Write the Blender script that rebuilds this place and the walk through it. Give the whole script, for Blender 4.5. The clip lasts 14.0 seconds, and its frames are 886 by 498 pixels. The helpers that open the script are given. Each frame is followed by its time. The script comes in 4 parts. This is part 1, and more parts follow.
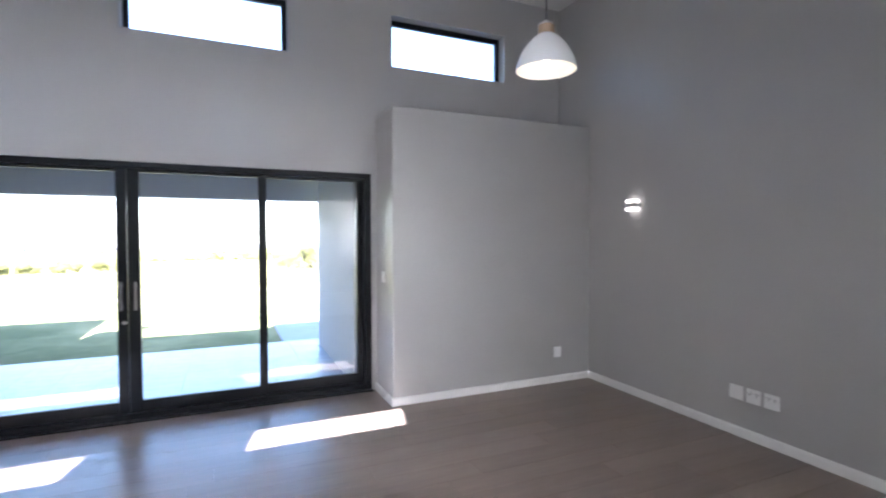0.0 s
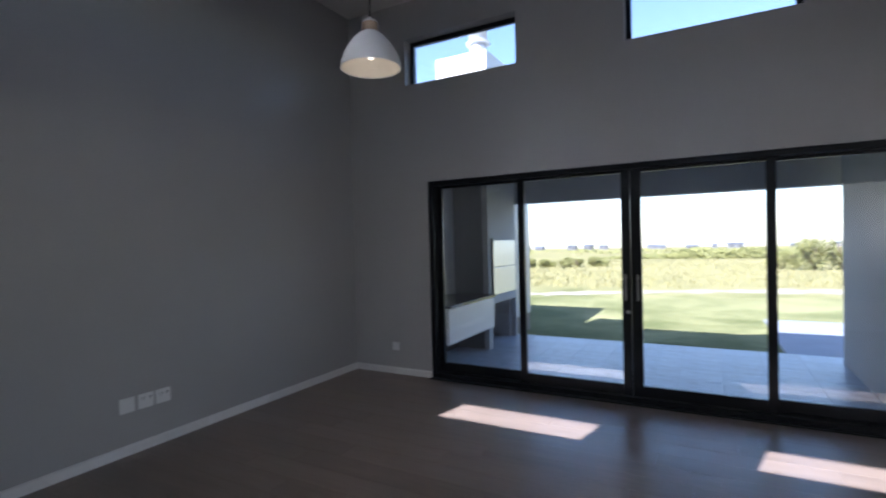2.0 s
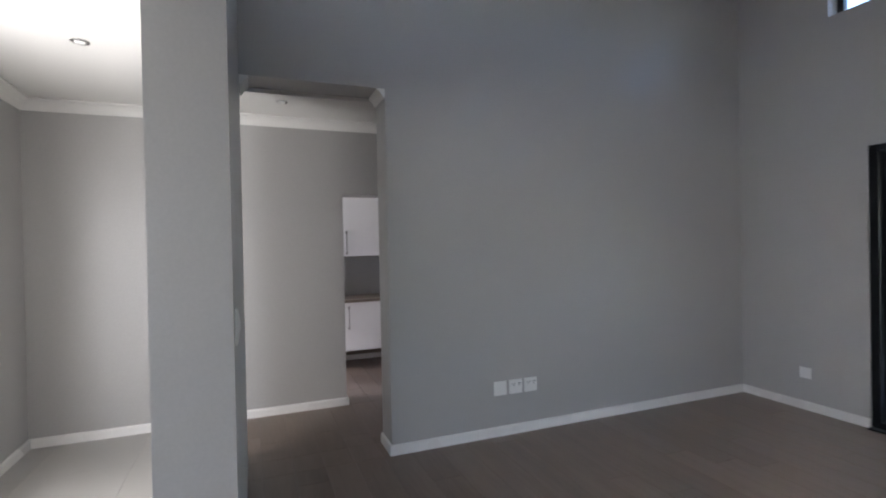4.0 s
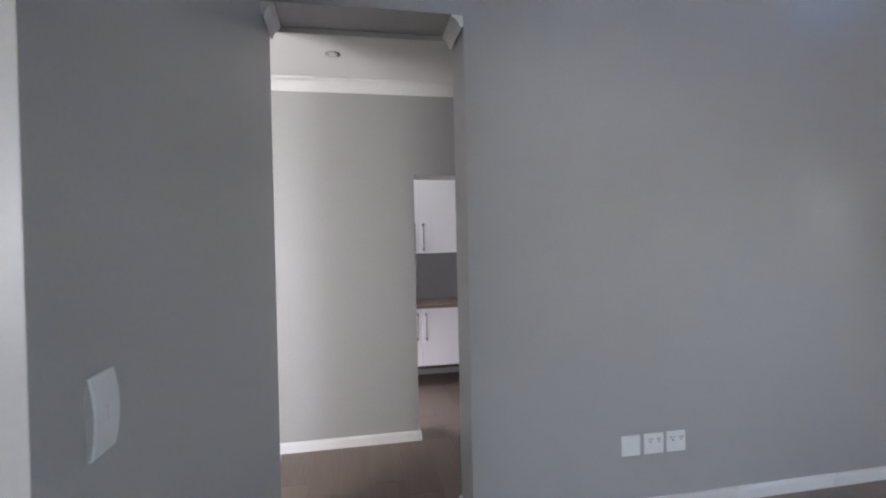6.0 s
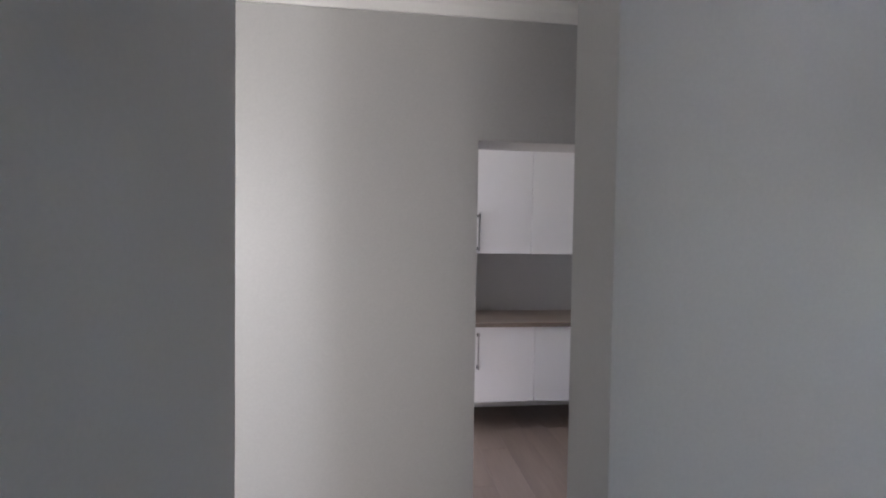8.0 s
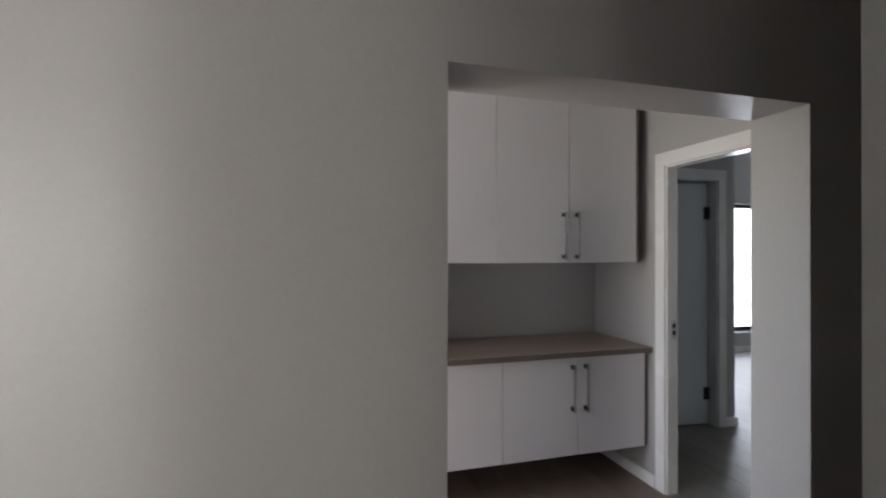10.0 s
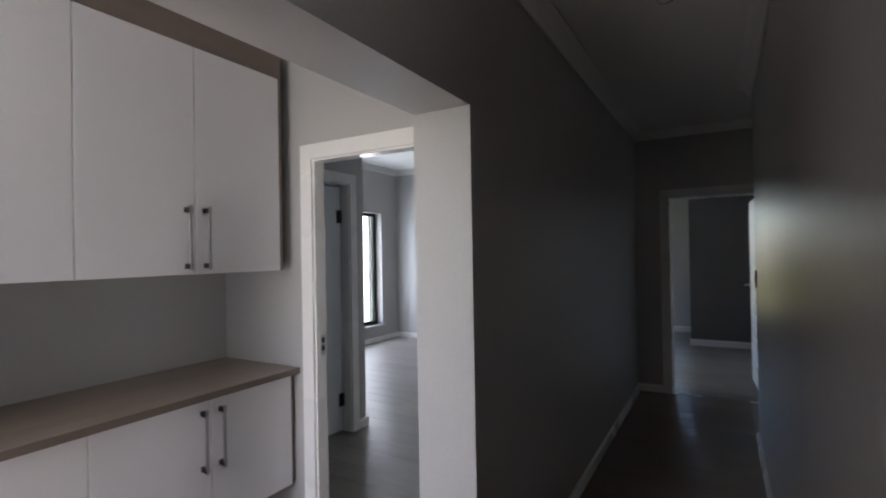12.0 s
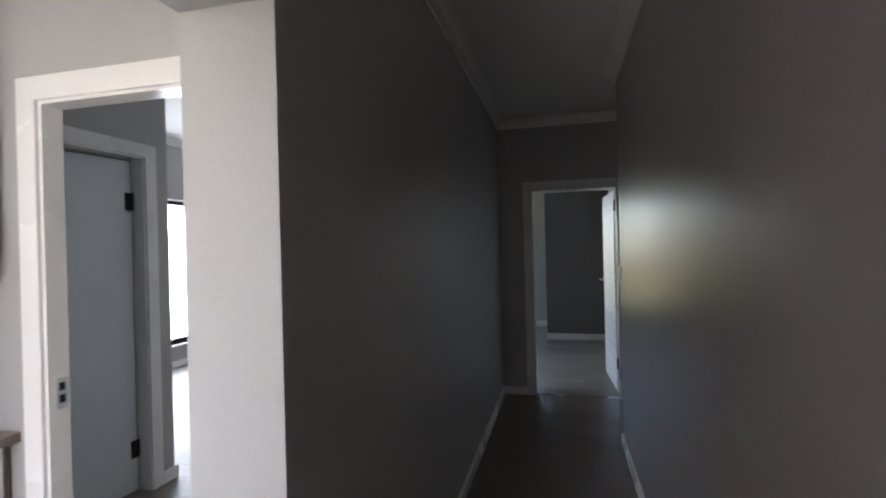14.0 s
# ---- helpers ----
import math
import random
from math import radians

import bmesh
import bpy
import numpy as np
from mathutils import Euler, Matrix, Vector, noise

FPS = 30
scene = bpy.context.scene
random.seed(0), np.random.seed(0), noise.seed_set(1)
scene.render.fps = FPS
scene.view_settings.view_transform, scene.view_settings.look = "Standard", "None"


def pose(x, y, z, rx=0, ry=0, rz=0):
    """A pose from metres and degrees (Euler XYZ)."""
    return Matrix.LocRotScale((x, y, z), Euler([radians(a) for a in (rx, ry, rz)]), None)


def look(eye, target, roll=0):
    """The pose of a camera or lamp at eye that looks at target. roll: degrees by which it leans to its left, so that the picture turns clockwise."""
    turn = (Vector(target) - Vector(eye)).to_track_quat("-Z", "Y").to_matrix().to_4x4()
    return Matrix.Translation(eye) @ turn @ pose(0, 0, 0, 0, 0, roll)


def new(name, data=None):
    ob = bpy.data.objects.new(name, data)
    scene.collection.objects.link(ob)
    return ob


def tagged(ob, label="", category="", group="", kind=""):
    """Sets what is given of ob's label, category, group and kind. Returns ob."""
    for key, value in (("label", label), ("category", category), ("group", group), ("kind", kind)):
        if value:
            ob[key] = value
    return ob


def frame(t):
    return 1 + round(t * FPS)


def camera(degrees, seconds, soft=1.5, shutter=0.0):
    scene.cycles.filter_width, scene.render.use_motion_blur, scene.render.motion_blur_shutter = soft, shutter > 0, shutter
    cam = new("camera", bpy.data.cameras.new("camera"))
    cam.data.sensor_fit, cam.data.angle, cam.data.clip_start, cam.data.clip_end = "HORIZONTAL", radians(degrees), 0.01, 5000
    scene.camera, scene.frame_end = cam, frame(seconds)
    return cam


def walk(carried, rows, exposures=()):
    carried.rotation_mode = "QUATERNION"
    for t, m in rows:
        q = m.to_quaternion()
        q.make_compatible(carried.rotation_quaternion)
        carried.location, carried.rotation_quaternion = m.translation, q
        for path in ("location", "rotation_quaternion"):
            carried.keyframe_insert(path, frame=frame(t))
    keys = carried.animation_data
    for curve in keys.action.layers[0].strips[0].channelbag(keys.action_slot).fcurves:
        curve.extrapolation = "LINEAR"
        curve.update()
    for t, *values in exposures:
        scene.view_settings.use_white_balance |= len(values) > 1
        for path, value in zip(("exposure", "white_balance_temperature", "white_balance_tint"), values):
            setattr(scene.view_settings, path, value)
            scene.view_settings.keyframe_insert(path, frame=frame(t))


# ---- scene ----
cam = camera(84.8, 14.0, soft=2.0, shutter=0.3)
PATH = [
    (0, (3.779, -4.58, 1.492), (4.587, -2.751, 1.441), -0.1),
    (0.5, (3.719, -4.548, 1.511), (4.123, -2.59, 1.45), -0.4),
    (0.7, (3.739, -4.522, 1.505), (3.954, -2.534, 1.445), -0.6),
    (1, (3.717, -4.51, 1.526), (3.657, -2.512, 1.463), -0.7),
    (1.5, (3.699, -4.476, 1.478), (3.204, -2.539, 1.436), -1.0),
    (2, (3.624, -4.473, 1.457), (2.665, -2.719, 1.426), -1.4),
    (2.3, (3.61, -4.453, 1.437), (2.421, -2.845, 1.418), -1.3),
    (2.5, (3.569, -4.453, 1.431), (2.239, -2.959, 1.411), -1.2),
    (3, (3.458, -4.403, 1.433), (1.843, -3.224, 1.418), -1.4),
    (3.5, (3.347, -4.337, 1.429), (1.571, -3.417, 1.415), -1.3),
    (5.8, (2.368, -3.965, 1.415), (0.41, -3.556, 1.391), -1.2),
    (6.2, (2.134, -3.936, 1.396), (0.164, -3.59, 1.376), -1.2),
    (6.5, (1.958, -3.907, 1.391), (-0.022, -3.62, 1.375), -1.0),
    (7, (1.633, -3.907, 1.426), (-0.353, -3.672, 1.39), -1.0),
    (7.5, (1.34, -3.928, 1.464), (-0.646, -3.701, 1.41), 0.4),
    (9.8, (0.153, -3.889, 1.356), (-1.798, -3.448, 1.377), 0.0),
    (10, (0.055, -3.869, 1.382), (-1.863, -3.303, 1.391), 0.1),
    (10.5, (-0.131, -3.833, 1.378), (-1.913, -2.926, 1.394), -0.1),
    (11, (-0.307, -3.803, 1.387), (-1.824, -2.5, 1.404), -0.5),
    (11.5, (-0.383, -3.742, 1.379), (-1.624, -2.173, 1.399), -0.7),
    (12, (-0.458, -3.659, 1.389), (-1.454, -1.925, 1.406), -1.0),
    (12.5, (-0.501, -3.586, 1.391), (-1.308, -1.756, 1.41), -1.3),
    (13, (-0.535, -3.479, 1.381), (-1.22, -1.6, 1.397), -1.4),
    (13.5, (-0.58, -3.315, 1.357), (-1.165, -1.402, 1.361), -1.4),
    (14, (-0.639, -3.058, 1.377), (-1.113, -1.115, 1.372), -1.4),
]
EXPOSURES = [(0, 3.95, 5600, 17), (0.5, 3.2, 5600, 16), (1.0, 2.68, 5500, 14), (1.5, 2.4, 5550, 16), (2.5, 1.95, 5550, 17), (3.0, 2.2, 5650, 15), (3.5, 2.78, 5800, 15), (5.8, 3.7, 5700, 17), (7.5, 3.6, 5750, 17), (9.8, 2.92, 6050, 14), (11.0, 2.95, 6000, 16), (12.0, 3.25, 6000, 16), (13.0, 3.75, 6000, 16), (14, 3.95, 6050, 17)]
walk(cam, [(t, look(eye, target, roll)) for t, eye, target, roll in PATH], EXPOSURES)

# ---- world and sun ----
SUN_TRAVEL = Vector((0.235, 1.0, -0.943)).normalized()
SUN_FROM = -SUN_TRAVEL
world = bpy.data.worlds.new("sky")
scene.world = world
world.use_nodes = True
wn, wl = world.node_tree.nodes, world.node_tree.links
sky = wn.new("ShaderNodeTexSky")
sky.sky_type, sky.sun_disc = "NISHITA", False
sky.sun_elevation = math.asin(SUN_FROM.z)
sky.sun_rotation = math.atan2(SUN_FROM.x, SUN_FROM.y)
sky.air_density, sky.dust_density, sky.ozone_density = 1.0, 0.6, 1.0
wl.new(sky.outputs[0], wn["Background"].inputs[0])
wn["Background"].inputs[1].default_value = 0.098
sun_data = bpy.data.lights.new("sun", "SUN")
sun_data.energy, sun_data.angle, sun_data.color = 5.0, radians(0.5), (1.0, 0.97, 0.92)
sun = new("sun", sun_data)
sun.matrix_world = look((0, -20, 20), Vector((0, -20, 20)) + SUN_TRAVEL)


def window_light(name, x, y, z, w, h, aim, power, color=(0.86, 0.93, 1.0)):
    """Stands in for the sky's light in one window's opening, seen or added."""
    data = bpy.data.lights.new(name, "AREA")
    data.shape, data.size, data.size_y, data.energy, data.color = "RECTANGLE", w, h, power, color
    ob = new(name, data)
    ob.matrix_world = look((x, y, z), (x + aim[0], y + aim[1], z + aim[2]))
    return ob


def bulb_light(name, x, y, z, power, radius=0.03, color=(1.0, 0.88, 0.70)):
    data = bpy.data.lights.new(name, "POINT")
    data.energy, data.shadow_soft_size, data.color = power, radius, color
    ob = new(name, data)
    ob.location = (x, y, z)
    return ob


# added daylight of rooms behind and beside the walk; only the bedroom window shows
window_light("kitchen_sky_light", 7.33, -7.3, 1.6, 1.9, 1.1, (-1, 0, 0), 12, (1.0, 0.97, 0.91))
# fill light for the hall wall, from an added opening out of view
window_light("hall_fill_light", 0.72, -5.9, 1.1, 0.85, 1.9, (0, 1, 0), 7.4, (1.0, 0.93, 0.81))
window_light("bedroom_sky_light", -5.34, 1.84, 1.15, 1.5, 1.6, (1, 0, 0), 5.0)
# fill light that brightens the cabinet recess from an added opening
window_light("lobby_fill_light", -1.95, -4.87, 1.3, 0.8, 1.7, (0, 1, 0), 2.1, (1.0, 0.94, 0.88))
window_light("end_room_sky_light", -3.48, 4.8, 1.35, 0.85, 1.3, (1, 0, 0), 0.35)


# ---- materials ----
def nodes_of(name):
    m = bpy.data.materials.new(name)
    m.use_nodes = True
    return m, m.node_tree.nodes, m.node_tree.links, m.node_tree.nodes["Principled BSDF"]


def rgba(c):
    return (c[0], c[1], c[2], 1.0)


def surface(name, color, rough=0.5, metal=0.0, coarse=1.2, fine=90.0, vary=0.06, bump=0.1, bump_size=140.0, spec=0.5, per_piece=0.0, stretch=(1, 1, 1), gloss_vary=0.06):
    """A plain painted or cast surface: soft mottling at two scales, fine relief, gloss that varies."""
    m, n, l, b = nodes_of(name)
    co = n.new("ShaderNodeTexCoord")
    mp = n.new("ShaderNodeMapping")
    mp.inputs["Scale"].default_value = stretch
    l.new(co.outputs["Object"], mp.inputs[0])
    a = n.new("ShaderNodeTexNoise")
    a.inputs["Scale"].default_value, a.inputs["Detail"].default_value = coarse, 4
    c = n.new("ShaderNodeTexNoise")
    c.inputs["Scale"].default_value, c.inputs["Detail"].default_value = fine, 3
    l.new(mp.outputs[0], a.inputs[0]), l.new(mp.outputs[0], c.inputs[0])
    mix = n.new("ShaderNodeMath")
    mix.operation = "ADD"
    l.new(a.outputs[0], mix.inputs[0]), l.new(c.outputs[0], mix.inputs[1])
    source = mix.outputs[0]
    low, high = 0.7, 1.3
    if per_piece:
        info = n.new("ShaderNodeObjectInfo")
        add = n.new("ShaderNodeMath")
        add.operation, add.inputs[2].default_value = "MULTIPLY_ADD", 0.0
        add.inputs[1].default_value = per_piece
        l.new(info.outputs["Random"], add.inputs[0]), l.new(mix.outputs[0], add.inputs[2])
        source, high = add.outputs[0], 1.3 + per_piece
    r = n.new("ShaderNodeMapRange")
    r.inputs[1].default_value, r.inputs[2].default_value = low, high
    r.inputs[3].default_value, r.inputs[4].default_value = 1 - vary, 1 + vary
    l.new(source, r.inputs[0])
    hue = n.new("ShaderNodeHueSaturation")
    hue.inputs["Color"].default_value = rgba(color)
    l.new(r.outputs[0], hue.inputs["Value"]), l.new(hue.outputs[0], b.inputs["Base Color"])
    rr = n.new("ShaderNodeMapRange")
    rr.inputs[1].default_value, rr.inputs[2].default_value = 0.3, 0.7
    rr.inputs[3].default_value, rr.inputs[4].default_value = max(0.02, rough - gloss_vary), rough + gloss_vary
    l.new(a.outputs[0], rr.inputs[0]), l.new(rr.outputs[0], b.inputs["Roughness"])
    b.inputs["Metallic"].default_value = metal
    b.inputs["Specular IOR Level"].default_value = spec
    if bump:
        g = n.new("ShaderNodeTexNoise")
        g.inputs["Scale"].default_value, g.inputs["Detail"].default_value = bump_size, 2
        l.new(mp.outputs[0], g.inputs[0])
        bp = n.new("ShaderNodeBump")
        bp.inputs["Strength"].default_value, bp.inputs["Distance"].default_value = bump, 0.002
        l.new(g.outputs[0], bp.inputs["Height"]), l.new(bp.outputs[0], b.inputs["Normal"])
    return m


def wood(name, dark, light, rough=0.4, along=0, per_piece=True, scale=1.0):
    """Board surface with grain along one axis and a tone of its own for each board."""
    m, n, l, b = nodes_of(name)
    co = n.new("ShaderNodeTexCoord")
    mp = n.new("ShaderNodeMapping")
    sc = [7.0 * scale, 7.0 * scale, 7.0 * scale]
    sc[along] = 0.8 * scale
    mp.inputs["Scale"].default_value = sc
    l.new(co.outputs["Object"], mp.inputs[0])
    info = n.new("ShaderNodeObjectInfo")
    sh = n.new("ShaderNodeVectorMath")
    sh.operation = "MULTIPLY_ADD"
    comb = n.new("ShaderNodeCombineXYZ")
    for k in range(3):
        l.new(info.outputs["Random"], comb.inputs[k])
    sh.inputs[1].default_value = (57.0, 31.0, 43.0)
    l.new(comb.outputs[0], sh.inputs[0]), l.new(mp.outputs[0], sh.inputs[2])
    a = n.new("ShaderNodeTexNoise")
    a.inputs["Scale"].default_value, a.inputs["Detail"].default_value, a.inputs["Distortion"].default_value = 1.0, 3, 0.0
    l.new(sh.outputs[0], a.inputs[0])
    f = n.new("ShaderNodeTexNoise")
    f.inputs["Scale"].default_value, f.inputs["Detail"].default_value = 6.0, 3
    l.new(sh.outputs[0], f.inputs[0])
    s1 = n.new("ShaderNodeMath")
    s1.operation, s1.inputs[1].default_value = "MULTIPLY_ADD", 0.35
    l.new(f.outputs[0], s1.inputs[0]), l.new(a.outputs[0], s1.inputs[2])
    s2 = n.new("ShaderNodeMath")
    s2.operation, s2.inputs[1].default_value = "MULTIPLY_ADD", 0.22 if per_piece else 0.0
    l.new(info.outputs["Random"], s2.inputs[0]), l.new(s1.outputs[0], s2.inputs[2])
    ramp = n.new("ShaderNodeValToRGB")
    ramp.color_ramp.elements[0].position, ramp.color_ramp.elements[0].color = 0.35, rgba(dark)
    ramp.color_ramp.elements[1].position, ramp.color_ramp.elements[1].color = 1.0, rgba(light)
    l.new(s2.outputs[0], ramp.inputs[0]), l.new(ramp.outputs[0], b.inputs["Base Color"])
    rr = n.new("ShaderNodeMapRange")
    rr.inputs[1].default_value, rr.inputs[2].default_value = 0.3, 0.7
    rr.inputs[3].default_value, rr.inputs[4].default_value = rough - 0.05, rough + 0.08
    l.new(a.outputs[0], rr.inputs[0]), l.new(rr.outputs[0], b.inputs["Roughness"])
    bp = n.new("ShaderNodeBump")
    bp.inputs["Strength"].default_value, bp.inputs["Distance"].default_value = 0.05, 0.001
    g2 = n.new("ShaderNodeTexNoise")
    g2.inputs["Scale"].default_value, g2.inputs["Detail"].default_value = 9.0, 2
    l.new(mp.outputs[0], g2.inputs[0]), l.new(g2.outputs[0], bp.inputs["Height"]), l.new(bp.outputs[0], b.inputs["Normal"])
    return m


def glowing(name, color, strength):
    m, n, l, b = nodes_of(name)
    b.inputs["Base Color"].default_value = rgba(color)
    b.inputs["Emission Color"].default_value = rgba(color)
    b.inputs["Emission Strength"].default_value = strength
    return m


PAINT = surface("grey_wall_paint", (0.425, 0.417, 0.406), rough=0.37, vary=0.035, bump=0.10, bump_size=220, coarse=0.7)
# wall paint darkened to hold the shade on the end room block
SHADED_PAINT = surface("shaded_wall_paint", (0.17, 0.158, 0.15), rough=0.45, vary=0.12, bump=0.10, bump_size=220, coarse=2.5)
CEILING = surface("white_ceiling_paint", (0.78, 0.77, 0.74), rough=0.7, vary=0.02, bump=0.06)
TRIM = surface("white_enamel", (0.80, 0.79, 0.77), rough=0.28, vary=0.02, bump=0.03, bump_size=60)
PLASTIC = surface("white_plastic", (0.82, 0.82, 0.80), rough=0.3, vary=0.01, bump=0.0)
FLOOR = wood("laminate_planks", (0.135, 0.101, 0.082), (0.238, 0.182, 0.149), rough=0.33)
FLOOR_GREY = wood("grey_vinyl_planks", (0.15, 0.135, 0.12), (0.27, 0.25, 0.225), rough=0.45)
SCREED = surface("screed", (0.12, 0.10, 0.085), rough=0.8, vary=0.1)
HALL_TILE = surface("hall_tile", (0.38, 0.37, 0.35), rough=0.35, vary=0.05, coarse=3, per_piece=0.25)
BLACK_ALU = surface("black_powder_coat", (0.007, 0.008, 0.010), spec=0.3, rough=0.35, vary=0.1, bump=0.08, bump_size=600)
STEEL = surface("brushed_steel", (0.62, 0.61, 0.60), rough=0.28, metal=1.0, vary=0.05, bump=0.0)
SATIN = surface("satin_steel_bar", (0.38, 0.37, 0.365), rough=0.42, metal=1.0, vary=0.05, bump=0.0)
DARK_METAL = surface("dark_hinge_metal", (0.03, 0.03, 0.032), rough=0.4, metal=0.6, vary=0.1, bump=0.0)
CABINET = surface("white_melamine", (0.74, 0.73, 0.74), rough=0.34, vary=0.012, bump=0.02, gloss_vary=0.01)
CARCASS = wood("brown_melamine", (0.125, 0.10, 0.083), (0.21, 0.17, 0.14), rough=0.45, along=1, per_piece=False)
WORKTOP = wood("brown_wood_laminate", (0.205, 0.165, 0.132), (0.37, 0.305, 0.245), rough=0.4, along=1, per_piece=False)
DOOR_PAINT = surface("white_door_paint", (0.72, 0.75, 0.76), rough=0.35, vary=0.02, bump=0.04, bump_size=80)
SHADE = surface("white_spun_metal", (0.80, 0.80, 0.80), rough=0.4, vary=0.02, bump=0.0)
SHADE_IN = surface("cream_shade_lining", (0.80, 0.74, 0.63), rough=0.5, vary=0.02, bump=0.0)
NECK = wood("light_wood", (0.30, 0.20, 0.12), (0.48, 0.35, 0.23), rough=0.5, along=2, per_piece=False)
CORD = surface("dark_cord", (0.03, 0.03, 0.03), rough=0.7, bump=0.0)
BULB = glowing("lamp_glass", (1.0, 0.90, 0.74), 0.3)
LED = glowing("warm_led", (1.0, 0.90, 0.76), 0.28)
EXTERIOR = surface("exterior_render", (0.43, 0.435, 0.44), rough=0.8, vary=0.06, bump=0.3, bump_size=80)
CHIMNEY_WHITE = surface("white_render", (0.78, 0.78, 0.76), rough=0.8, vary=0.05, bump=0.3, bump_size=60)
PAVER = surface("slate_grey_paver", (0.39, 0.43, 0.485), rough=0.36, gloss_vary=0.12, vary=0.5, coarse=3, fine=22, per_piece=0.12, bump=0.4, bump_size=40, stretch=(0.5, 2.5, 1))
BREAST_GREY = surface("breast_side_grey", (0.15, 0.155, 0.16), rough=0.75, vary=0.1, bump=0.2, bump_size=80)
FLUE = surface("galvanised_flue", (0.62, 0.63, 0.65), rough=0.5, metal=0.5, vary=0.06, bump=0.0)
DRIVE = surface("grey_driveway_concrete", (0.24, 0.255, 0.285), rough=0.7, vary=0.2, coarse=2, bump=0.3, bump_size=60)
GRANITE = surface("dark_granite", (0.03, 0.03, 0.032), rough=0.15, vary=0.3, fine=240, bump=0.0)
SOOT_SHADOW = surface("soot_and_shadow", (0.06, 0.055, 0.05), rough=0.9, vary=0.2)
BRAAI_DOOR = surface("stainless_sheet", (0.72, 0.72, 0.71), rough=0.35, metal=0.6, vary=0.03, bump=0.0)
ROOF = surface("grey_roof_sheet", (0.22, 0.22, 0.23), rough=0.5, metal=0.2, vary=0.05)

GLASS, gn, gl, gb = nodes_of("window_glass")
gb.inputs["Base Color"].default_value = (1, 1, 1, 1)
gb.inputs["Roughness"].default_value = 0.0
gb.inputs["IOR"].default_value = 1.75
gb.inputs["Transmission Weight"].default_value = 1.0


# ---- building helpers ----
def add_box(bm, x0, x1, y0, y1, z0, z1, m=None):
    x0, x1, y0, y1, z0, z1 = min(x0, x1), max(x0, x1), min(y0, y1), max(y0, y1), min(z0, z1), max(z0, z1)
    v = [bm.verts.new(p) for p in ((x0, y0, z0), (x1, y0, z0), (x1, y1, z0), (x0, y1, z0), (x0, y0, z1), (x1, y0, z1), (x1, y1, z1), (x0, y1, z1))]
    if m is not None:
        for q in v:
            q.co = m @ q.co
    return [bm.faces.new([v[i] for i in f]) for f in ((0, 3, 2, 1), (4, 5, 6, 7), (0, 1, 5, 4), (1, 2, 6, 5), (2, 3, 7, 6), (3, 0, 4, 7))]


def box(x0, x1, y0, y1, z0, z1, bevel=0.0, segments=2):
    bm = bmesh.new()
    add_box(bm, x0, x1, y0, y1, z0, z1)
    if bevel:
        bmesh.ops.bevel(bm, geom=bm.edges[:], offset=bevel, segments=segments, profile=0.5, affect="EDGES")
    return bm


def turned(profile, steps=48, x=0, y=0, z=0):
    """A lathe body from (radius, height) pairs."""
    bm = bmesh.new()
    rings = []
    for r, h in profile:
        rings.append([bm.verts.new((x + r * math.cos(2 * math.pi * k / steps), y + r * math.sin(2 * math.pi * k / steps), z + h)) for k in range(steps)])
    for a, b in zip(rings, rings[1:]):
        for k in range(steps):
            bm.faces.new((a[k], a[(k + 1) % steps], b[(k + 1) % steps], b[k]))
    bm.faces.new(list(reversed(rings[0]))), bm.faces.new(rings[-1])
    for f in bm.faces:
        f.smooth = len(f.verts) == 4
    return bm


def rod(a, b, r, steps=16):
    """A round bar between two points."""
    a, b = Vector(a), Vector(b)
    m = Matrix.Translation(a) @ (b - a).to_track_quat("Z", "Y").to_matrix().to_4x4()
    bm = turned([(r, 0), (r, (b - a).length)], steps)
    bmesh.ops.transform(bm, matrix=m, verts=bm.verts[:])
    return bm


def mesh_of(name, bm, material):
    me = bpy.data.meshes.new(name)
    bmesh.ops.recalc_face_normals(bm, faces=bm.faces[:])
    bm.to_mesh(me)
    bm.free()
    me.materials.append(material)
    return me


def part(name, bm, material, parent, label=""):
    ob = new(name, mesh_of(name, bm, material))
    ob.parent = parent
    if parent is not None and label:
        tagged(ob, label)
    return ob


def structure(name, bm, material, label, category):
    return tagged(new(name, mesh_of(name, bm, material)), label, category, kind="structure")


def thing(name, label, category, group="", at=(0, 0, 0), kind=""):
    ob = new(name)
    ob.location = at
    ob.empty_display_size = 0.05
    return tagged(ob, label, category, group, kind)


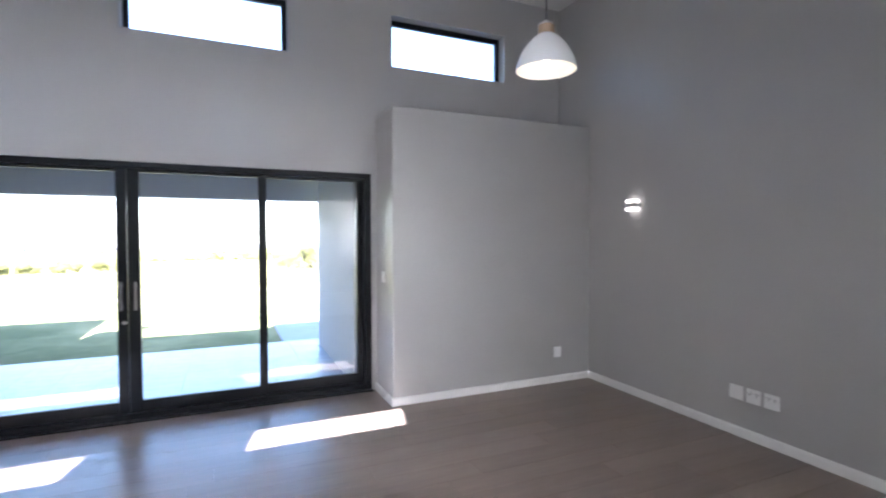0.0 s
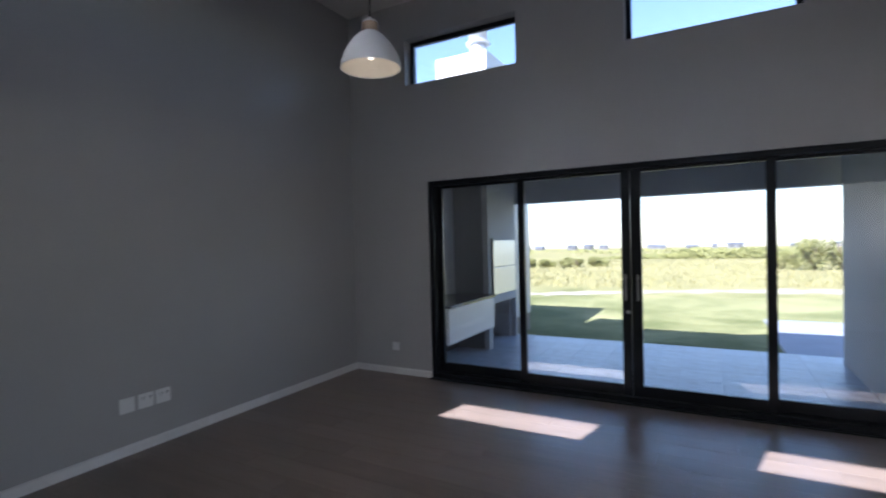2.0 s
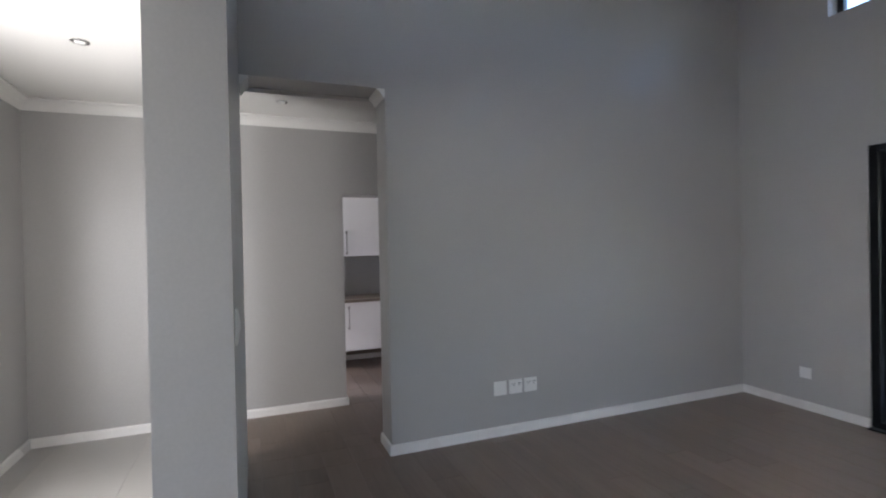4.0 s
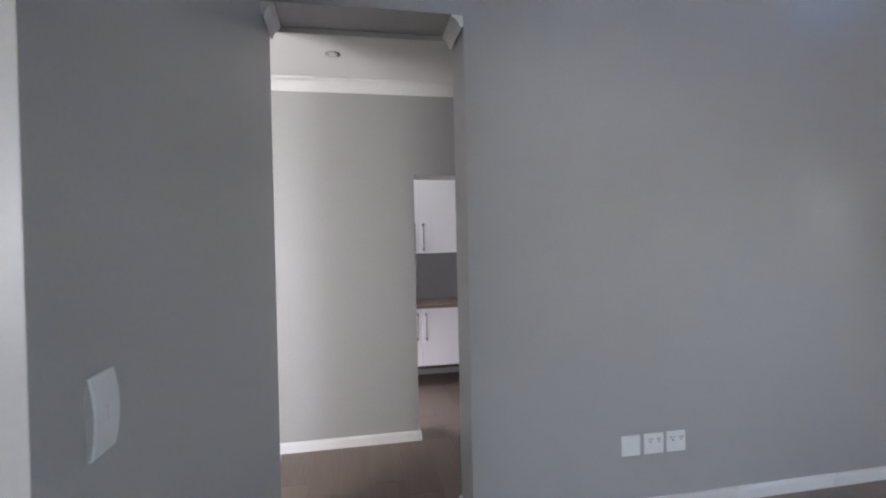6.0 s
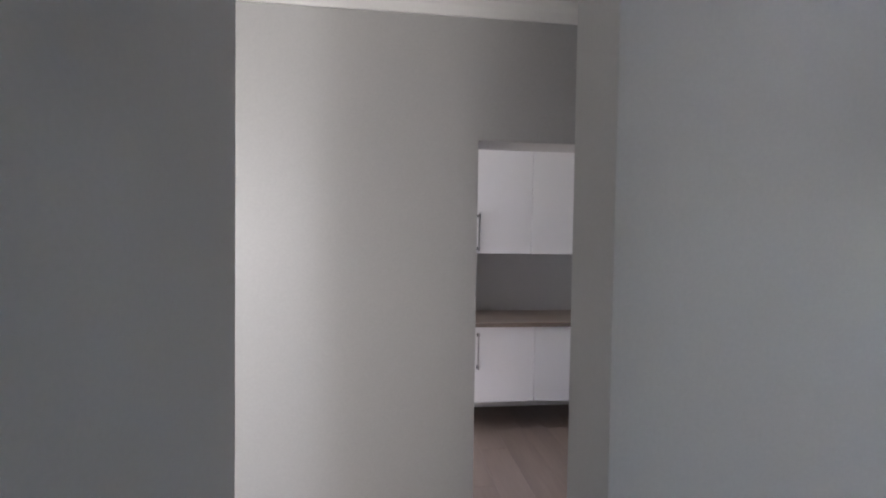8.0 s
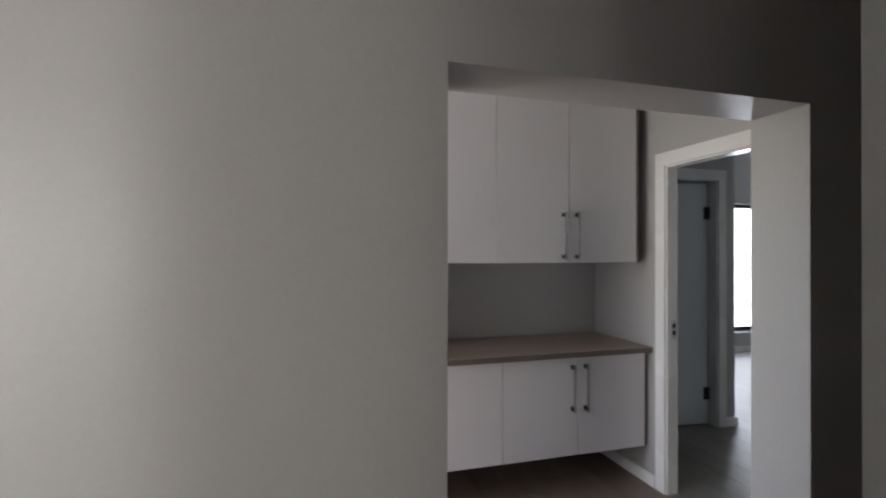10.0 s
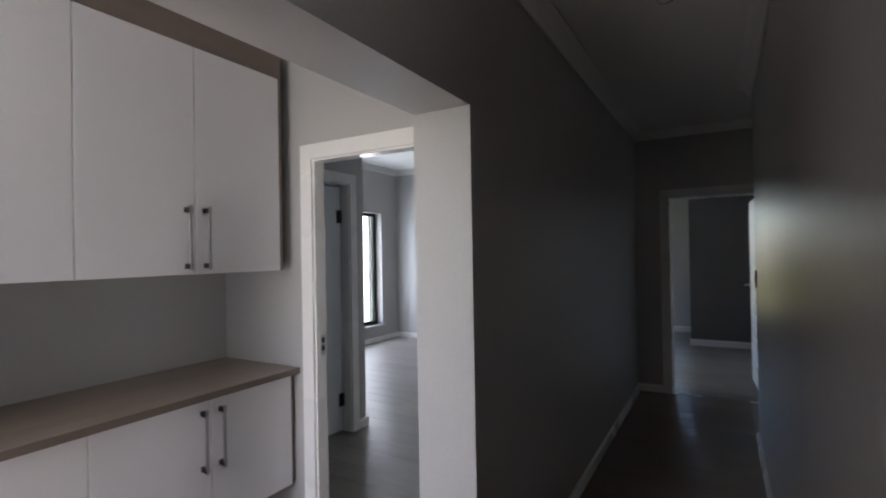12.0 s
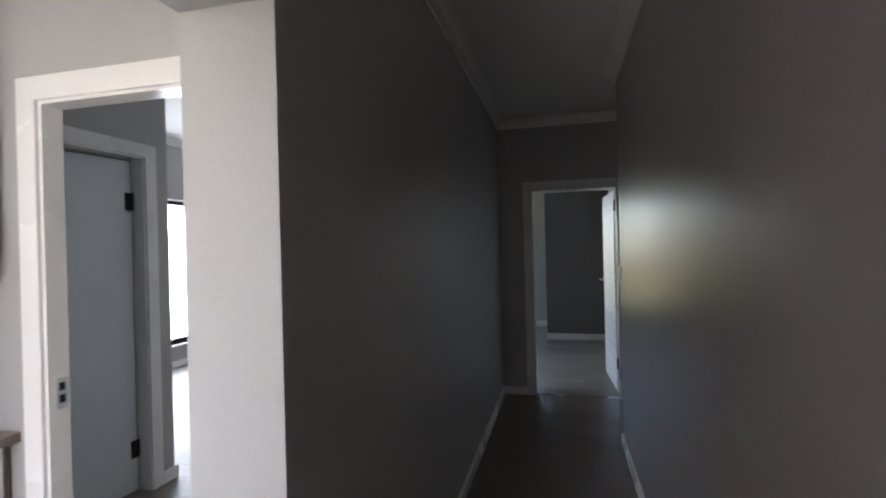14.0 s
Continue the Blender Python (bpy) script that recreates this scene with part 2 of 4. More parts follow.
def sheet(axis, t0, t1, u0, u1, z0, z1, holes=()):
    """A wall of some thickness along x (axis 'x') or y, with rectangular holes (u0, u1, z0, z1) through it."""
    us = sorted({u0, u1, *[min(max(h[k], u0), u1) for h in holes for k in (0, 1)]})
    zs = sorted({z0, z1, *[min(max(h[k], z0), z1) for h in holes for k in (2, 3)]})
    bm = bmesh.new()
    verts = {}

    def at(t, u, z):
        key = (round(t, 5), round(u, 5), round(z, 5))
        if key not in verts:
            verts[key] = bm.verts.new((u, t, z) if axis == "x" else (t, u, z))
        return verts[key]

    def solid(i, k):
        if not (0 <= i < len(us) - 1 and 0 <= k < len(zs) - 1):
            return False
        cu, cz = (us[i] + us[i + 1]) / 2, (zs[k] + zs[k + 1]) / 2
        return not any(h[0] < cu < h[1] and h[2] < cz < h[3] for h in holes)

    for i in range(len(us) - 1):
        for k in range(len(zs) - 1):
            if not solid(i, k):
                continue
            a, b, c, d = us[i], us[i + 1], zs[k], zs[k + 1]
            for t in (t0, t1):
                bm.faces.new((at(t, a, c), at(t, b, c), at(t, b, d), at(t, a, d)))
            for di, dk, p, q in ((-1, 0, (a, c), (a, d)), (1, 0, (b, c), (b, d)), (0, -1, (a, c), (b, c)), (0, 1, (a, d), (b, d))):
                if not solid(i + di, k + dk):
                    bm.faces.new((at(t0, *p), at(t0, *q), at(t1, *q), at(t1, *p)))
    return bm


# ---- plan ----
LX, RX = 0.0, 7.255            # living room, left and right wall
FRONT = 0.25                  # outer face of the window wall, whose inner face is y = 0
LOW, PASSAGE = 2.545, 2.545
NIB_X, NIB_Y0, NIB_Y1 = 1.63, -4.53, -4.31
OPEN_Y0, OPEN_Y1 = NIB_Y1, -3.395   # opening from living room to passage
PX0, PX1 = -1.195, -0.25      # passage walls
LOBBY_Y0, LOBBY_Y1, LOBBY_X = -3.487, -2.176, -1.425
END_Y = 1.485
DOORWALL = -1.865
CLERE = [(0.757, 2.027), (3.011, 4.287), (5.254, 6.53)]
CZ0, CZ1 = 3.157, 3.655
SD0, SD1, SDH = 1.01, 5.046, 2.10
BACK = -8.5

structure("wall_front", sheet("x", 0, FRONT, PX1, RX + 0.25, -0.1, 4.3, [(SD0, SD1, -0.2, SDH)] + [(a, b, CZ0, CZ1) for a, b in CLERE]), PAINT, "grey painted wall with a wide glazed door and high windows", "wall")
structure("wall_living_side", sheet("y", PX1, LX, OPEN_Y0, 0, -0.1, 4.3, [(OPEN_Y0 - 1, OPEN_Y1, -0.2, 2.49)]), PAINT, "grey painted wall with a full-height opening to the passage", "wall")
structure("wall_passage_side", sheet("y", PX1, LX, FRONT + 0.003, 0.47, -0.1, 2.9), PAINT, "grey painted wall along the dark passage", "wall")
structure("wall_living_far_side", sheet("y", RX, RX + 0.25, BACK, 0, -0.1, 4.3, [(-8.3, -6.3, 1.0, 2.15)]), PAINT, "plain grey painted wall with wall light and sockets", "wall")
structure("wall_nook", box(SD1 + 0.045, RX - 0.002, -0.526, -0.002, -0.05, 2.63, 0.006), PAINT, "grey built-out lower wall with a ledge under the window", "wall")
structure("wall_header", sheet("x", NIB_Y0, NIB_Y1, PX1, RX, -0.1, 4.3, [(NIB_X, RX + 1, -0.2, 2.165)] + [(a, b, 3.163, 3.69) for a, b in CLERE[:2]]), PAINT, "grey wall end and beam between living room and kitchen", "wall")
structure("ceiling_living", box(-0.2, RX + 0.2, NIB_Y0, FRONT, 4.052, 4.2), CEILING, "white ceiling high over the living room", "ceiling")
structure("wall_passage", sheet("y", LOBBY_X, PX0, -6.4, END_Y + 0.003, -0.1, 2.9, [(LOBBY_Y0, LOBBY_Y1, -0.2, 1.895)]), PAINT, "grey painted passage wall with a cabinet recess opening", "wall")
bm = box(PX0, RX, BACK, NIB_Y0, LOW, LOW + 0.12)
add_box(bm, PX0, PX1, NIB_Y0, -3.05, LOW, LOW + 0.12)
structure("ceiling_hall", bm, CEILING, "white flat ceiling with recessed lights", "ceiling")
bm = box(PX0, PX1, -3.05, 0.272, PASSAGE, PASSAGE + 0.12)
add_box(bm, PX0, 0.24, 0.272, END_Y, PASSAGE, PASSAGE + 0.12)
structure("ceiling_passage", bm, CEILING, "white flat ceiling over the passage", "ceiling")
structure("ceiling_end_room", box(-3.5, 0.24, END_Y + 0.1, 5.5, PASSAGE + 0.004, PASSAGE + 0.124), CEILING, "white flat ceiling over the end room", "ceiling")
BEDROOM = 2.79
structure("ceiling_bedroom", box(-5.45, LOBBY_X, -1.79, 3.2, BEDROOM, BEDROOM + 0.1), CEILING, "white flat ceiling over the bedroom", "ceiling")
structure("wall_hall", sheet("x", -6.0, -5.8, PX0 + 0.003, 1.5, -0.1, LOW, [(0.28, 1.16, 0.08, 2.1)]), PAINT, "short grey painted hall wall with an added opening for fill light", "wall")
structure("wall_back", sheet("x", BACK - 0.25, BACK, LOBBY_X, RX + 0.25, -0.1, 3.0), PAINT, "grey painted kitchen wall", "wall")
structure("wall_hall_end", sheet("y", LOBBY_X - 0.002, PX0, BACK, -6.403, -0.1, 2.9), PAINT, "grey painted hall wall", "wall")

# lobby, bedroom passage and bedroom
DX0, DX1, DH = -2.25, -1.44, 1.885
structure("wall_bedroom_door", sheet("x", DOORWALL, -1.795, -3.15, LOBBY_X - 0.002, -0.1, 2.9, [(DX0, DX1, -0.2, DH)]), PAINT, "grey painted wall with a white framed doorway", "wall")
structure("wall_lobby_back", sheet("y", -3.13, -2.93, -5.0, DOORWALL - 0.002, -0.1, 2.9), PAINT, "shaded grey wall behind the built-in cabinets", "wall")
structure("wall_lobby_side", sheet("x", -5.0, -4.8, -2.928, LOBBY_X - 0.002, -0.1, 2.9, [(-2.4, -1.5, 0.4, 2.2)]), PAINT, "unseen grey side wall of the cabinet recess with an opening for fill light", "wall")
structure("ceiling_lobby", box(-3.13, LOBBY_X, -5.0, DOORWALL, 2.545, 2.66), CEILING, "white ceiling over the cabinet recess", "ceiling")
structure("wall_bathroom", sheet("y", -3.22, -3.0, -1.793, -0.54, -0.1, 2.9, [(-1.50, -0.70, -0.2, 1.96)]), PAINT, "grey wall end with a white framed door", "wall")
structure("wall_bathroom_side", sheet("x", -0.76, -0.54, -5.25, -3.222, -0.1, 2.9), PAINT, "grey bedroom wall", "wall")
structure("wall_bedroom_window", sheet("y", -5.47, -5.25, -1.7, 3.1, -0.1, 2.9, [(1.0, 2.68, 0.27, 2.05)]), PAINT, "pale grey bedroom wall with a tall window", "wall")
structure("wall_bedroom_far", sheet("x", 3.1, 3.3, -5.47, LOBBY_X, -0.1, 2.9), PAINT, "pale grey bedroom wall", "wall")
structure("wall_bathroom_far", sheet("x", -1.9, -1.7, -5.47, -3.15, -0.1, 2.9), PAINT, "grey bathroom wall", "wall")

# end room
EX0, EX1, EH = -0.912, -0.13, 1.90
structure("wall_passage_end", sheet("x", END_Y, 1.69, LOBBY_X - 0.05, 0.24, -0.1, 2.9, [(EX0, EX1, -0.2, EH)]), PAINT, "dark grey wall closing the passage, with a doorway", "wall")
structure("wall_passage_return", sheet("x", 0.256, 0.47, LX + 0.003, 0.24, -0.1, 2.9), PAINT, "grey wall return at the passage end", "wall")
structure("wall_passage_recess", sheet("y", 0.02, 0.24, 0.473, END_Y - 0.003, -0.1, 2.9), PAINT, "grey wall closing the passage recess", "wall")
structure("wall_end_room_far", sheet("x", 5.4, 5.6, -3.6, 0.24, -0.1, 2.9, [(-2.05, -1.25, 0.35, 2.1)]), PAINT, "pale grey wall of the end room with a window", "wall")
structure("wall_end_room_block", sheet("x", 4.20, 5.398, -0.865, 0.02, -0.1, 2.9), SHADED_PAINT, "grey wall block in the end room, shade in its paint", "wall")
structure("wall_end_room_left", sheet("y", -3.6, -3.4, 3.302, 5.398, -0.1, 2.9, [(4.35, 5.25, 0.65, 2.05)]), PAINT, "grey wall of the end room", "wall")
structure("wall_end_room_right", sheet("y", 0.02, 0.24, 1.692, 5.398, -0.1, 2.9), PAINT, "grey wall of the end room", "wall")

# roofs that keep the sun off
structure("roof_kitchen", box(-1.5, RX + 0.5, BACK - 0.6, NIB_Y0 - 0.003, 2.75, 2.9), ROOF, "grey flat roof over the kitchen", "roof")
structure("roof_bedrooms", box(-6.7, -0.255, -6.6, 5.62, 2.905, 3.0), ROOF, "grey roof over the bedrooms", "roof")
structure("roof_end_room", box(-0.253, 0.25, 0.475, 5.62, 2.905, 3.0), ROOF, "grey roof over the end room", "roof")
bm = bmesh.new()
gable = [(-0.4, 4.305), (RX + 0.5, 4.305), (RX + 0.5, 5.45), (3.3, 5.45), (1.3, 4.45), (-0.4, 4.36)]
near, far = [[bm.verts.new((x, y, z)) for x, z in gable] for y in (NIB_Y0 - 0.2, FRONT + 0.22)]
bm.faces.new(near), bm.faces.new(list(reversed(far)))
for k in range(len(gable)):
    bm.faces.new((near[k], far[k], far[(k + 1) % len(gable)], near[(k + 1) % len(gable)]))
structure("roof_living", bm, ROOF, "grey sloping roof over the living room", "roof")
bm = box(-5.46, RX + 0.24, BACK - 0.24, FRONT, -0.6, -0.105)
add_box(bm, -5.46, 0.23, FRONT + 0.003, 5.59, -0.6, -0.105)
structure("foundation", bm, SCREED, "rough concrete foundation under the house", "foundation")


# ---- skirting ----
def skirting(name, runs, height=0.07):
    bm = bmesh.new()
    for x0, y0, x1, y1, nx, ny in runs:
        d = 0.016
        prof = [(0, 0), (d, 0), (d, height - 0.014), (d * 0.72, height - 0.004), (d * 0.45, height), (0, height)]
        a = [bm.verts.new((x0 + nx * p, y0 + ny * p, q)) for p, q in prof]
        b = [bm.verts.new((x1 + nx * p, y1 + ny * p, q)) for p, q in prof]
        for k in range(len(prof)):
            j = (k + 1) % len(prof)
            bm.faces.new((a[k], a[j], b[j], b[k]))
        bm.faces.new(a), bm.faces.new(list(reversed(b)))
    return structure(name, bm, TRIM, "white painted timber skirting board", "skirting")


g = 0.001
skirting("baseboard_living", [(LX + g, OPEN_Y1, LX + g, 0, 1, 0), (0, -g, SD0, -g, 0, -1), (SD1 + 0.045 - g, -g, SD1 + 0.045 - g, -0.526, -1, 0),
                              (SD1 + 0.029, -0.526 - g, RX, -0.526 - g, 0, -1), (RX - g, -0.526, RX - g, BACK, -1, 0), (PX1, OPEN_Y1 - g, LX + 0.016, OPEN_Y1 - g, 0, -1)])
skirting("baseboard_passage", [(PX0 + g, -6.4, PX0 + g, LOBBY_Y0, 1, 0), (LOBBY_X, LOBBY_Y0 + g, PX0 + 0.016, LOBBY_Y0 + g, 0, 1), (PX0 + g, LOBBY_Y1, PX0 + g, END_Y, 1, 0),
                               (PX1 - g, OPEN_Y1, PX1 - g, 0.47, -1, 0), (PX0, END_Y - g, EX0 - 0.06, END_Y - g, 0, -1)])
skirting("baseboard_hall", [(PX0 + 0.018, -5.8 + g, 0.28, -5.8 + g, 0, 1)])
skirting("baseboard_lobby", [(-2.93, DOORWALL - g, DX0 - 0.065, DOORWALL - g, 0, -1), (-2.93 + g, -4.8, -2.93 + g, DOORWALL, 1, 0)])
skirting("baseboard_bedroom", [(-3 + g, -0.635, -3 + g, -0.54, 1, 0), (-5.25, -0.54 + g, -2.985, -0.54 + g, 0, 1), (-5.25 + g, -0.54, -5.25 + g, 3.1, 1, 0), (-5.25, 3.1 - g, LOBBY_X, 3.1 - g, 0, -1)])
skirting("baseboard_end_room", [(-3.4, 5.4 - g, -0.865, 5.4 - g, 0, -1), (-0.865 - g, 5.4, -0.865 - g, 4.2, -1, 0), (-0.88, 4.2 - g, 0.02, 4.2 - g, 0, -1)], 0.09)


# ---- cornices ----
def cornice(name, runs, size=0.08):
    bm = bmesh.new()
    for x0, y0, x1, y1, nx, ny, zc in runs:
        prof = [(0, 0), (size, 0), (size, -0.012), (size * 0.62, -0.022), (size * 0.36, -0.042), (size * 0.2, -0.068), (0.012, -size), (0, -size)]
        a = [bm.verts.new((x0 + nx * p, y0 + ny * p, zc + q)) for p, q in prof]
        b = [bm.verts.new((x1 + nx * p, y1 + ny * p, zc + q)) for p, q in prof]
        for k in range(len(prof)):
            j = (k + 1) % len(prof)
            bm.faces.new((a[k], a[j], b[j], b[k]))
        bm.faces.new(a), bm.faces.new(list(reversed(b)))
    return structure(name, bm, CEILING, "white coved plaster cornice", "cornice")


cornice("trim_cornice_opening", [(PX1, OPEN_Y1 - g, LX, OPEN_Y1 - g, 0, -1, 2.489), (PX1, OPEN_Y0 + g, LX, OPEN_Y0 + g, 0, 1, 2.489)], 0.055)
zl, zp = LOW - 0.001, PASSAGE - 0.001
cornice("trim_cornice_hall", [(PX0 + g, -6.4, PX0 + g, -3.05, 1, 0, zl), (PX1 - g, NIB_Y1, PX1 - g, -3.05, -1, 0, zl), (PX1, NIB_Y0 - g, NIB_X + 0.08, NIB_Y0 - g, 0, -1, zl), (PX0 + 0.003, -5.8 + g, 1.5, -5.8 + g, 0, 1, zl)])
cornice("trim_cornice_passage", [(PX0 + g, -3.05, PX0 + g, END_Y, 1, 0, zp), (PX1 - g, -3.05, PX1 - g, 0.47, -1, 0, zp), (PX0, END_Y - g, 0.02, END_Y - g, 0, -1, zp)])
cornice("trim_cornice_bedroom", [(-5.25 + g, -0.54, -5.25 + g, 3.1, 1, 0, BEDROOM - g), (-5.25, 3.1 - g, LOBBY_X, 3.1 - g, 0, -1, BEDROOM - g)])


# ---- sliding door ----
def quad_frame(parent, name, x0, x1, z0, z1, y0, y1, left, right, bottom, top, material, label=""):
    """Four bars as one mitred frame mesh."""
    bm = bmesh.new()
    add_box(bm, x0, x0 + left, y0, y1, z0, z1)
    add_box(bm, x1 - right, x1, y0, y1, z0, z1)
    add_box(bm, x0 + left, x1 - right, y0, y1, z0, z0 + bottom)
    add_box(bm, x0 + left, x1 - right, y0, y1, z1 - top, z1)
    bmesh.ops.bevel(bm, geom=[e for e in bm.edges if abs((e.verts[0].co - e.verts[1].co).length) > 0.2], offset=0.003, segments=1, affect="EDGES")
    return part(name, bm, material, parent, label)


sliding = thing("sliding_door", "wide black aluminium sliding glass door, closed, to the patio", "sliding door", at=(3.0, 0.08, 0))
sliding.matrix_world = Matrix.Identity(4)
quad_frame(sliding, "outer_frame", SD0 + 0.002, SD1 - 0.002, 0.0, SDH - 0.002, 0.006, 0.155, 0.055, 0.06, 0.055, 0.05, BLACK_ALU)
leaf_x = [SD0 + 0.055, 2.025, 3.028, 4.045, SD1 - 0.06]
for k in range(4):
    inner = k in (1, 2)
    a, b = leaf_x[k], leaf_x[k + 1]
    y0 = 0.045 if inner else 0.100
    l_w, r_w = [(0.035, 0.035), (0.045, 0.066), (0.066, 0.04), (0.03, 0.05)][k]
    la, lb = (a - 0.035 if k == 1 else a, b + 0.03 if k == 2 else b)
    leaf = quad_frame(sliding, "leaf", la + 0.002, lb - 0.002, 0.056, SDH - 0.048, y0, y0 + 0.042, l_w + 0.02, r_w + 0.01, 0.095, 0.03, BLACK_ALU, "black framed glass leaf")
    pane = part("glass_pane", box(la + l_w, lb - r_w, y0 + 0.017, y0 + 0.023, 0.145, SDH - 0.07), GLASS, leaf, "clear glass pane")
    pane.visible_shadow = False
for sx, x in (("l", 2.985), ("r", 3.085)):
    h = bmesh.new()
    add_box(h, x - 0.007, x + 0.007, 0.000, 0.012, 0.90, 1.13)
    add_box(h, x - 0.006, x + 0.006, 0.010, 0.046, 0.92, 0.94)
    add_box(h, x - 0.006, x + 0.006, 0.010, 0.046, 1.09, 1.11)
    part("pull_handle", h, SATIN, sliding, "slim steel pull handle")
part("lock", turned([(0.018, 0), (0.018, 0.006), (0.012, 0.012)], 20, 0, 0, 0), STEEL, sliding, "round steel lock cylinder").matrix_local = pose(3.0, 0.045, 0.80, 90)
part("threshold", box(SD0 + 0.003, SD1 - 0.003, -0.055, 0.0055, -0.004, 0.012, 0.003), BLACK_ALU, sliding)


# ---- high windows ----
def high_window(x0, x1, z0, z1, y):
    w = thing("high_window", "fixed high window in a black aluminium frame", "window", "clerestory windows", kind="structure")
    quad_frame(w, "window_frame", x0 + 0.001, x1 - 0.001, z0 + 0.001, z1 - 0.001, y, y + 0.05, 0.045, 0.045, 0.04, 0.05, BLACK_ALU)
    p = part("pane", box(x0 + 0.04, x1 - 0.04, y + 0.022, y + 0.028, z0 + 0.035, z1 - 0.04), GLASS, w)
    p.visible_shadow = False
    return w


for a, b in CLERE:
    high_window(a, b, CZ0, CZ1, 0.115)
for a, b in CLERE[:2]:
    high_window(a, b, 3.163, 3.69, -4.44)

bw = thing("bedroom_window", "tall bedroom window in a black aluminium frame", "window", kind="structure")
bm = bmesh.new()
for y0, y1, z0, z1 in ((1.002, 1.05, 0.272, 2.048), (2.63, 2.678, 0.272, 2.048), (1.05, 2.63, 0.272, 0.315), (1.05, 2.63, 2.0, 2.048), (1.82, 1.86, 0.315, 2.0)):
    add_box(bm, -5.42, -5.37, y0, y1, z0, z1)
part("window_frame", bm, BLACK_ALU, bw)
bp_ = part("pane", box(-5.398, -5.392, 1.04, 2.64, 0.30, 2.02), GLASS, bw)
bp_.visible_shadow = False
part("window_sill", box(-5.365, -5.225, 0.98, 2.70, 0.245, 0.27, 0.004), TRIM, bw)
# unseen frame, added round the opening of the recess fill light
lw = thing("added_lobby_window", "added unseen window frame round the cabinet recess fill light", "window", kind="structure")
quad_frame(lw, "window_frame", -2.399, -1.501, 0.401, 2.199, -4.95, -4.90, 0.045, 0.045, 0.04, 0.05, BLACK_ALU)
ew = thing("end_room_window", "wide window of the end room in a black frame", "window", kind="structure")
quad_frame(ew, "window_frame", -2.049, -1.251, 0.351, 2.099, 5.53, 5.58, 0.045, 0.045, 0.04, 0.05, BLACK_ALU)
pe = part("pane", box(-2.01, -1.29, 5.552, 5.558, 0.39, 2.06), GLASS, ew)
pe.visible_shadow = False
kw = thing("kitchen_window", "wide kitchen window in a black frame", "window", kind="structure")
bm = bmesh.new()
for y0, y1, z0, z1 in ((-8.298, -8.25, 1.002, 2.148), (-6.35, -6.302, 1.002, 2.148), (-8.25, -6.35, 1.002, 1.05), (-8.25, -6.35, 2.1, 2.148)):
    add_box(bm, RX + 0.13, RX + 0.18, y0, y1, z0, z1)
part("window_frame", bm, BLACK_ALU, kw)
# unseen frame, added round the opening of the hall fill light
hd = thing("added_hall_window", "added unseen door frame round the hall fill light", "window", kind="structure")
quad_frame(hd, "window_frame", 0.282, 1.158, 0.082, 2.098, -5.99, -5.94, 0.06, 0.06, 0.06, 0.06, BLACK_ALU)


# ---- framed doors ----
def lever(parent, x, y, z, side, normal):
    """Lever handle on a round rose; the lever points along x by side, out along y by normal."""
    rose = turned([(0.026, 0), (0.026, 0.006), (0.022, 0.009)], 24)
    bmesh.ops.transform(rose, matrix=pose(x, y, z, 90 if normal < 0 else -90), verts=rose.verts[:])
    h = part("lever_handle", rose, STEEL, parent, "steel lever handle")
    part("lever", rod((x, y + normal * 0.006, z), (x, y + normal * 0.05, z), 0.009), STEEL, h)
    part("lever_arm", rod((x - side * 0.006, y + normal * 0.048, z), (x + side * 0.115, y + normal * 0.05, z), 0.0085), STEEL, h)
    return h


def door_frame_x(name, x0, x1, h, y0, y1, label, width=0.062, outer_lo=0.0, right=True):
    """White frame round a doorway in a wall that runs along x between y0 and y1."""
    d = thing(name, label, "door frame", kind="structure")
    bm = bmesh.new()
    for xa, xb, za, zb in ((x0 - width, x0 + 0.012, 0, h + width), (x1 - 0.012, x1 + (width if right else 0.0), 0, h + width), (x0 + 0.012, x1 - 0.012, h - 0.012, h + width)):
        add_box(bm, xa, xb, y0 - 0.014, y0 - 0.0005, za, zb)
    for xa, xb, za, zb in ((x0 + 0.0005, x0 + 0.022, 0, h - 0.0005), (x1 - 0.022, x1 - 0.0005, 0, h - 0.0005), (x0 + 0.022, x1 - 0.022, h - 0.022, h - 0.0005)):
        add_box(bm, xa, xb, y0, y1, za, zb)
    part("frame", bm, TRIM, d)
    return d


bed_door = door_frame_x("door_1", DX0, DX1, DH, DOORWALL, -1.795, "white painted frame of an open bedroom doorway")
sp = bmesh.new()
add_box(sp, DX0 + 0.0225, DX0 + 0.0245, -1.838, -1.806, 0.885, 0.985)
part("strike_plate", sp, STEEL, bed_door, "steel strike plate with dark slots")
for z in (0.905, 0.945):
    part("strike_slot", box(DX0 + 0.0246, DX0 + 0.0252, -1.832, -1.813, z, z + 0.026), DARK_METAL, bed_door)
end_door = door_frame_x("door_2", EX0, EX1, EH, END_Y, 1.69, "white painted frame at the passage end")
part("threshold_strip", box(EX0, EX1, END_Y - 0.01, END_Y + 0.03, 0.0005, 0.006, 0.002), STEEL, end_door, "thin aluminium floor strip")

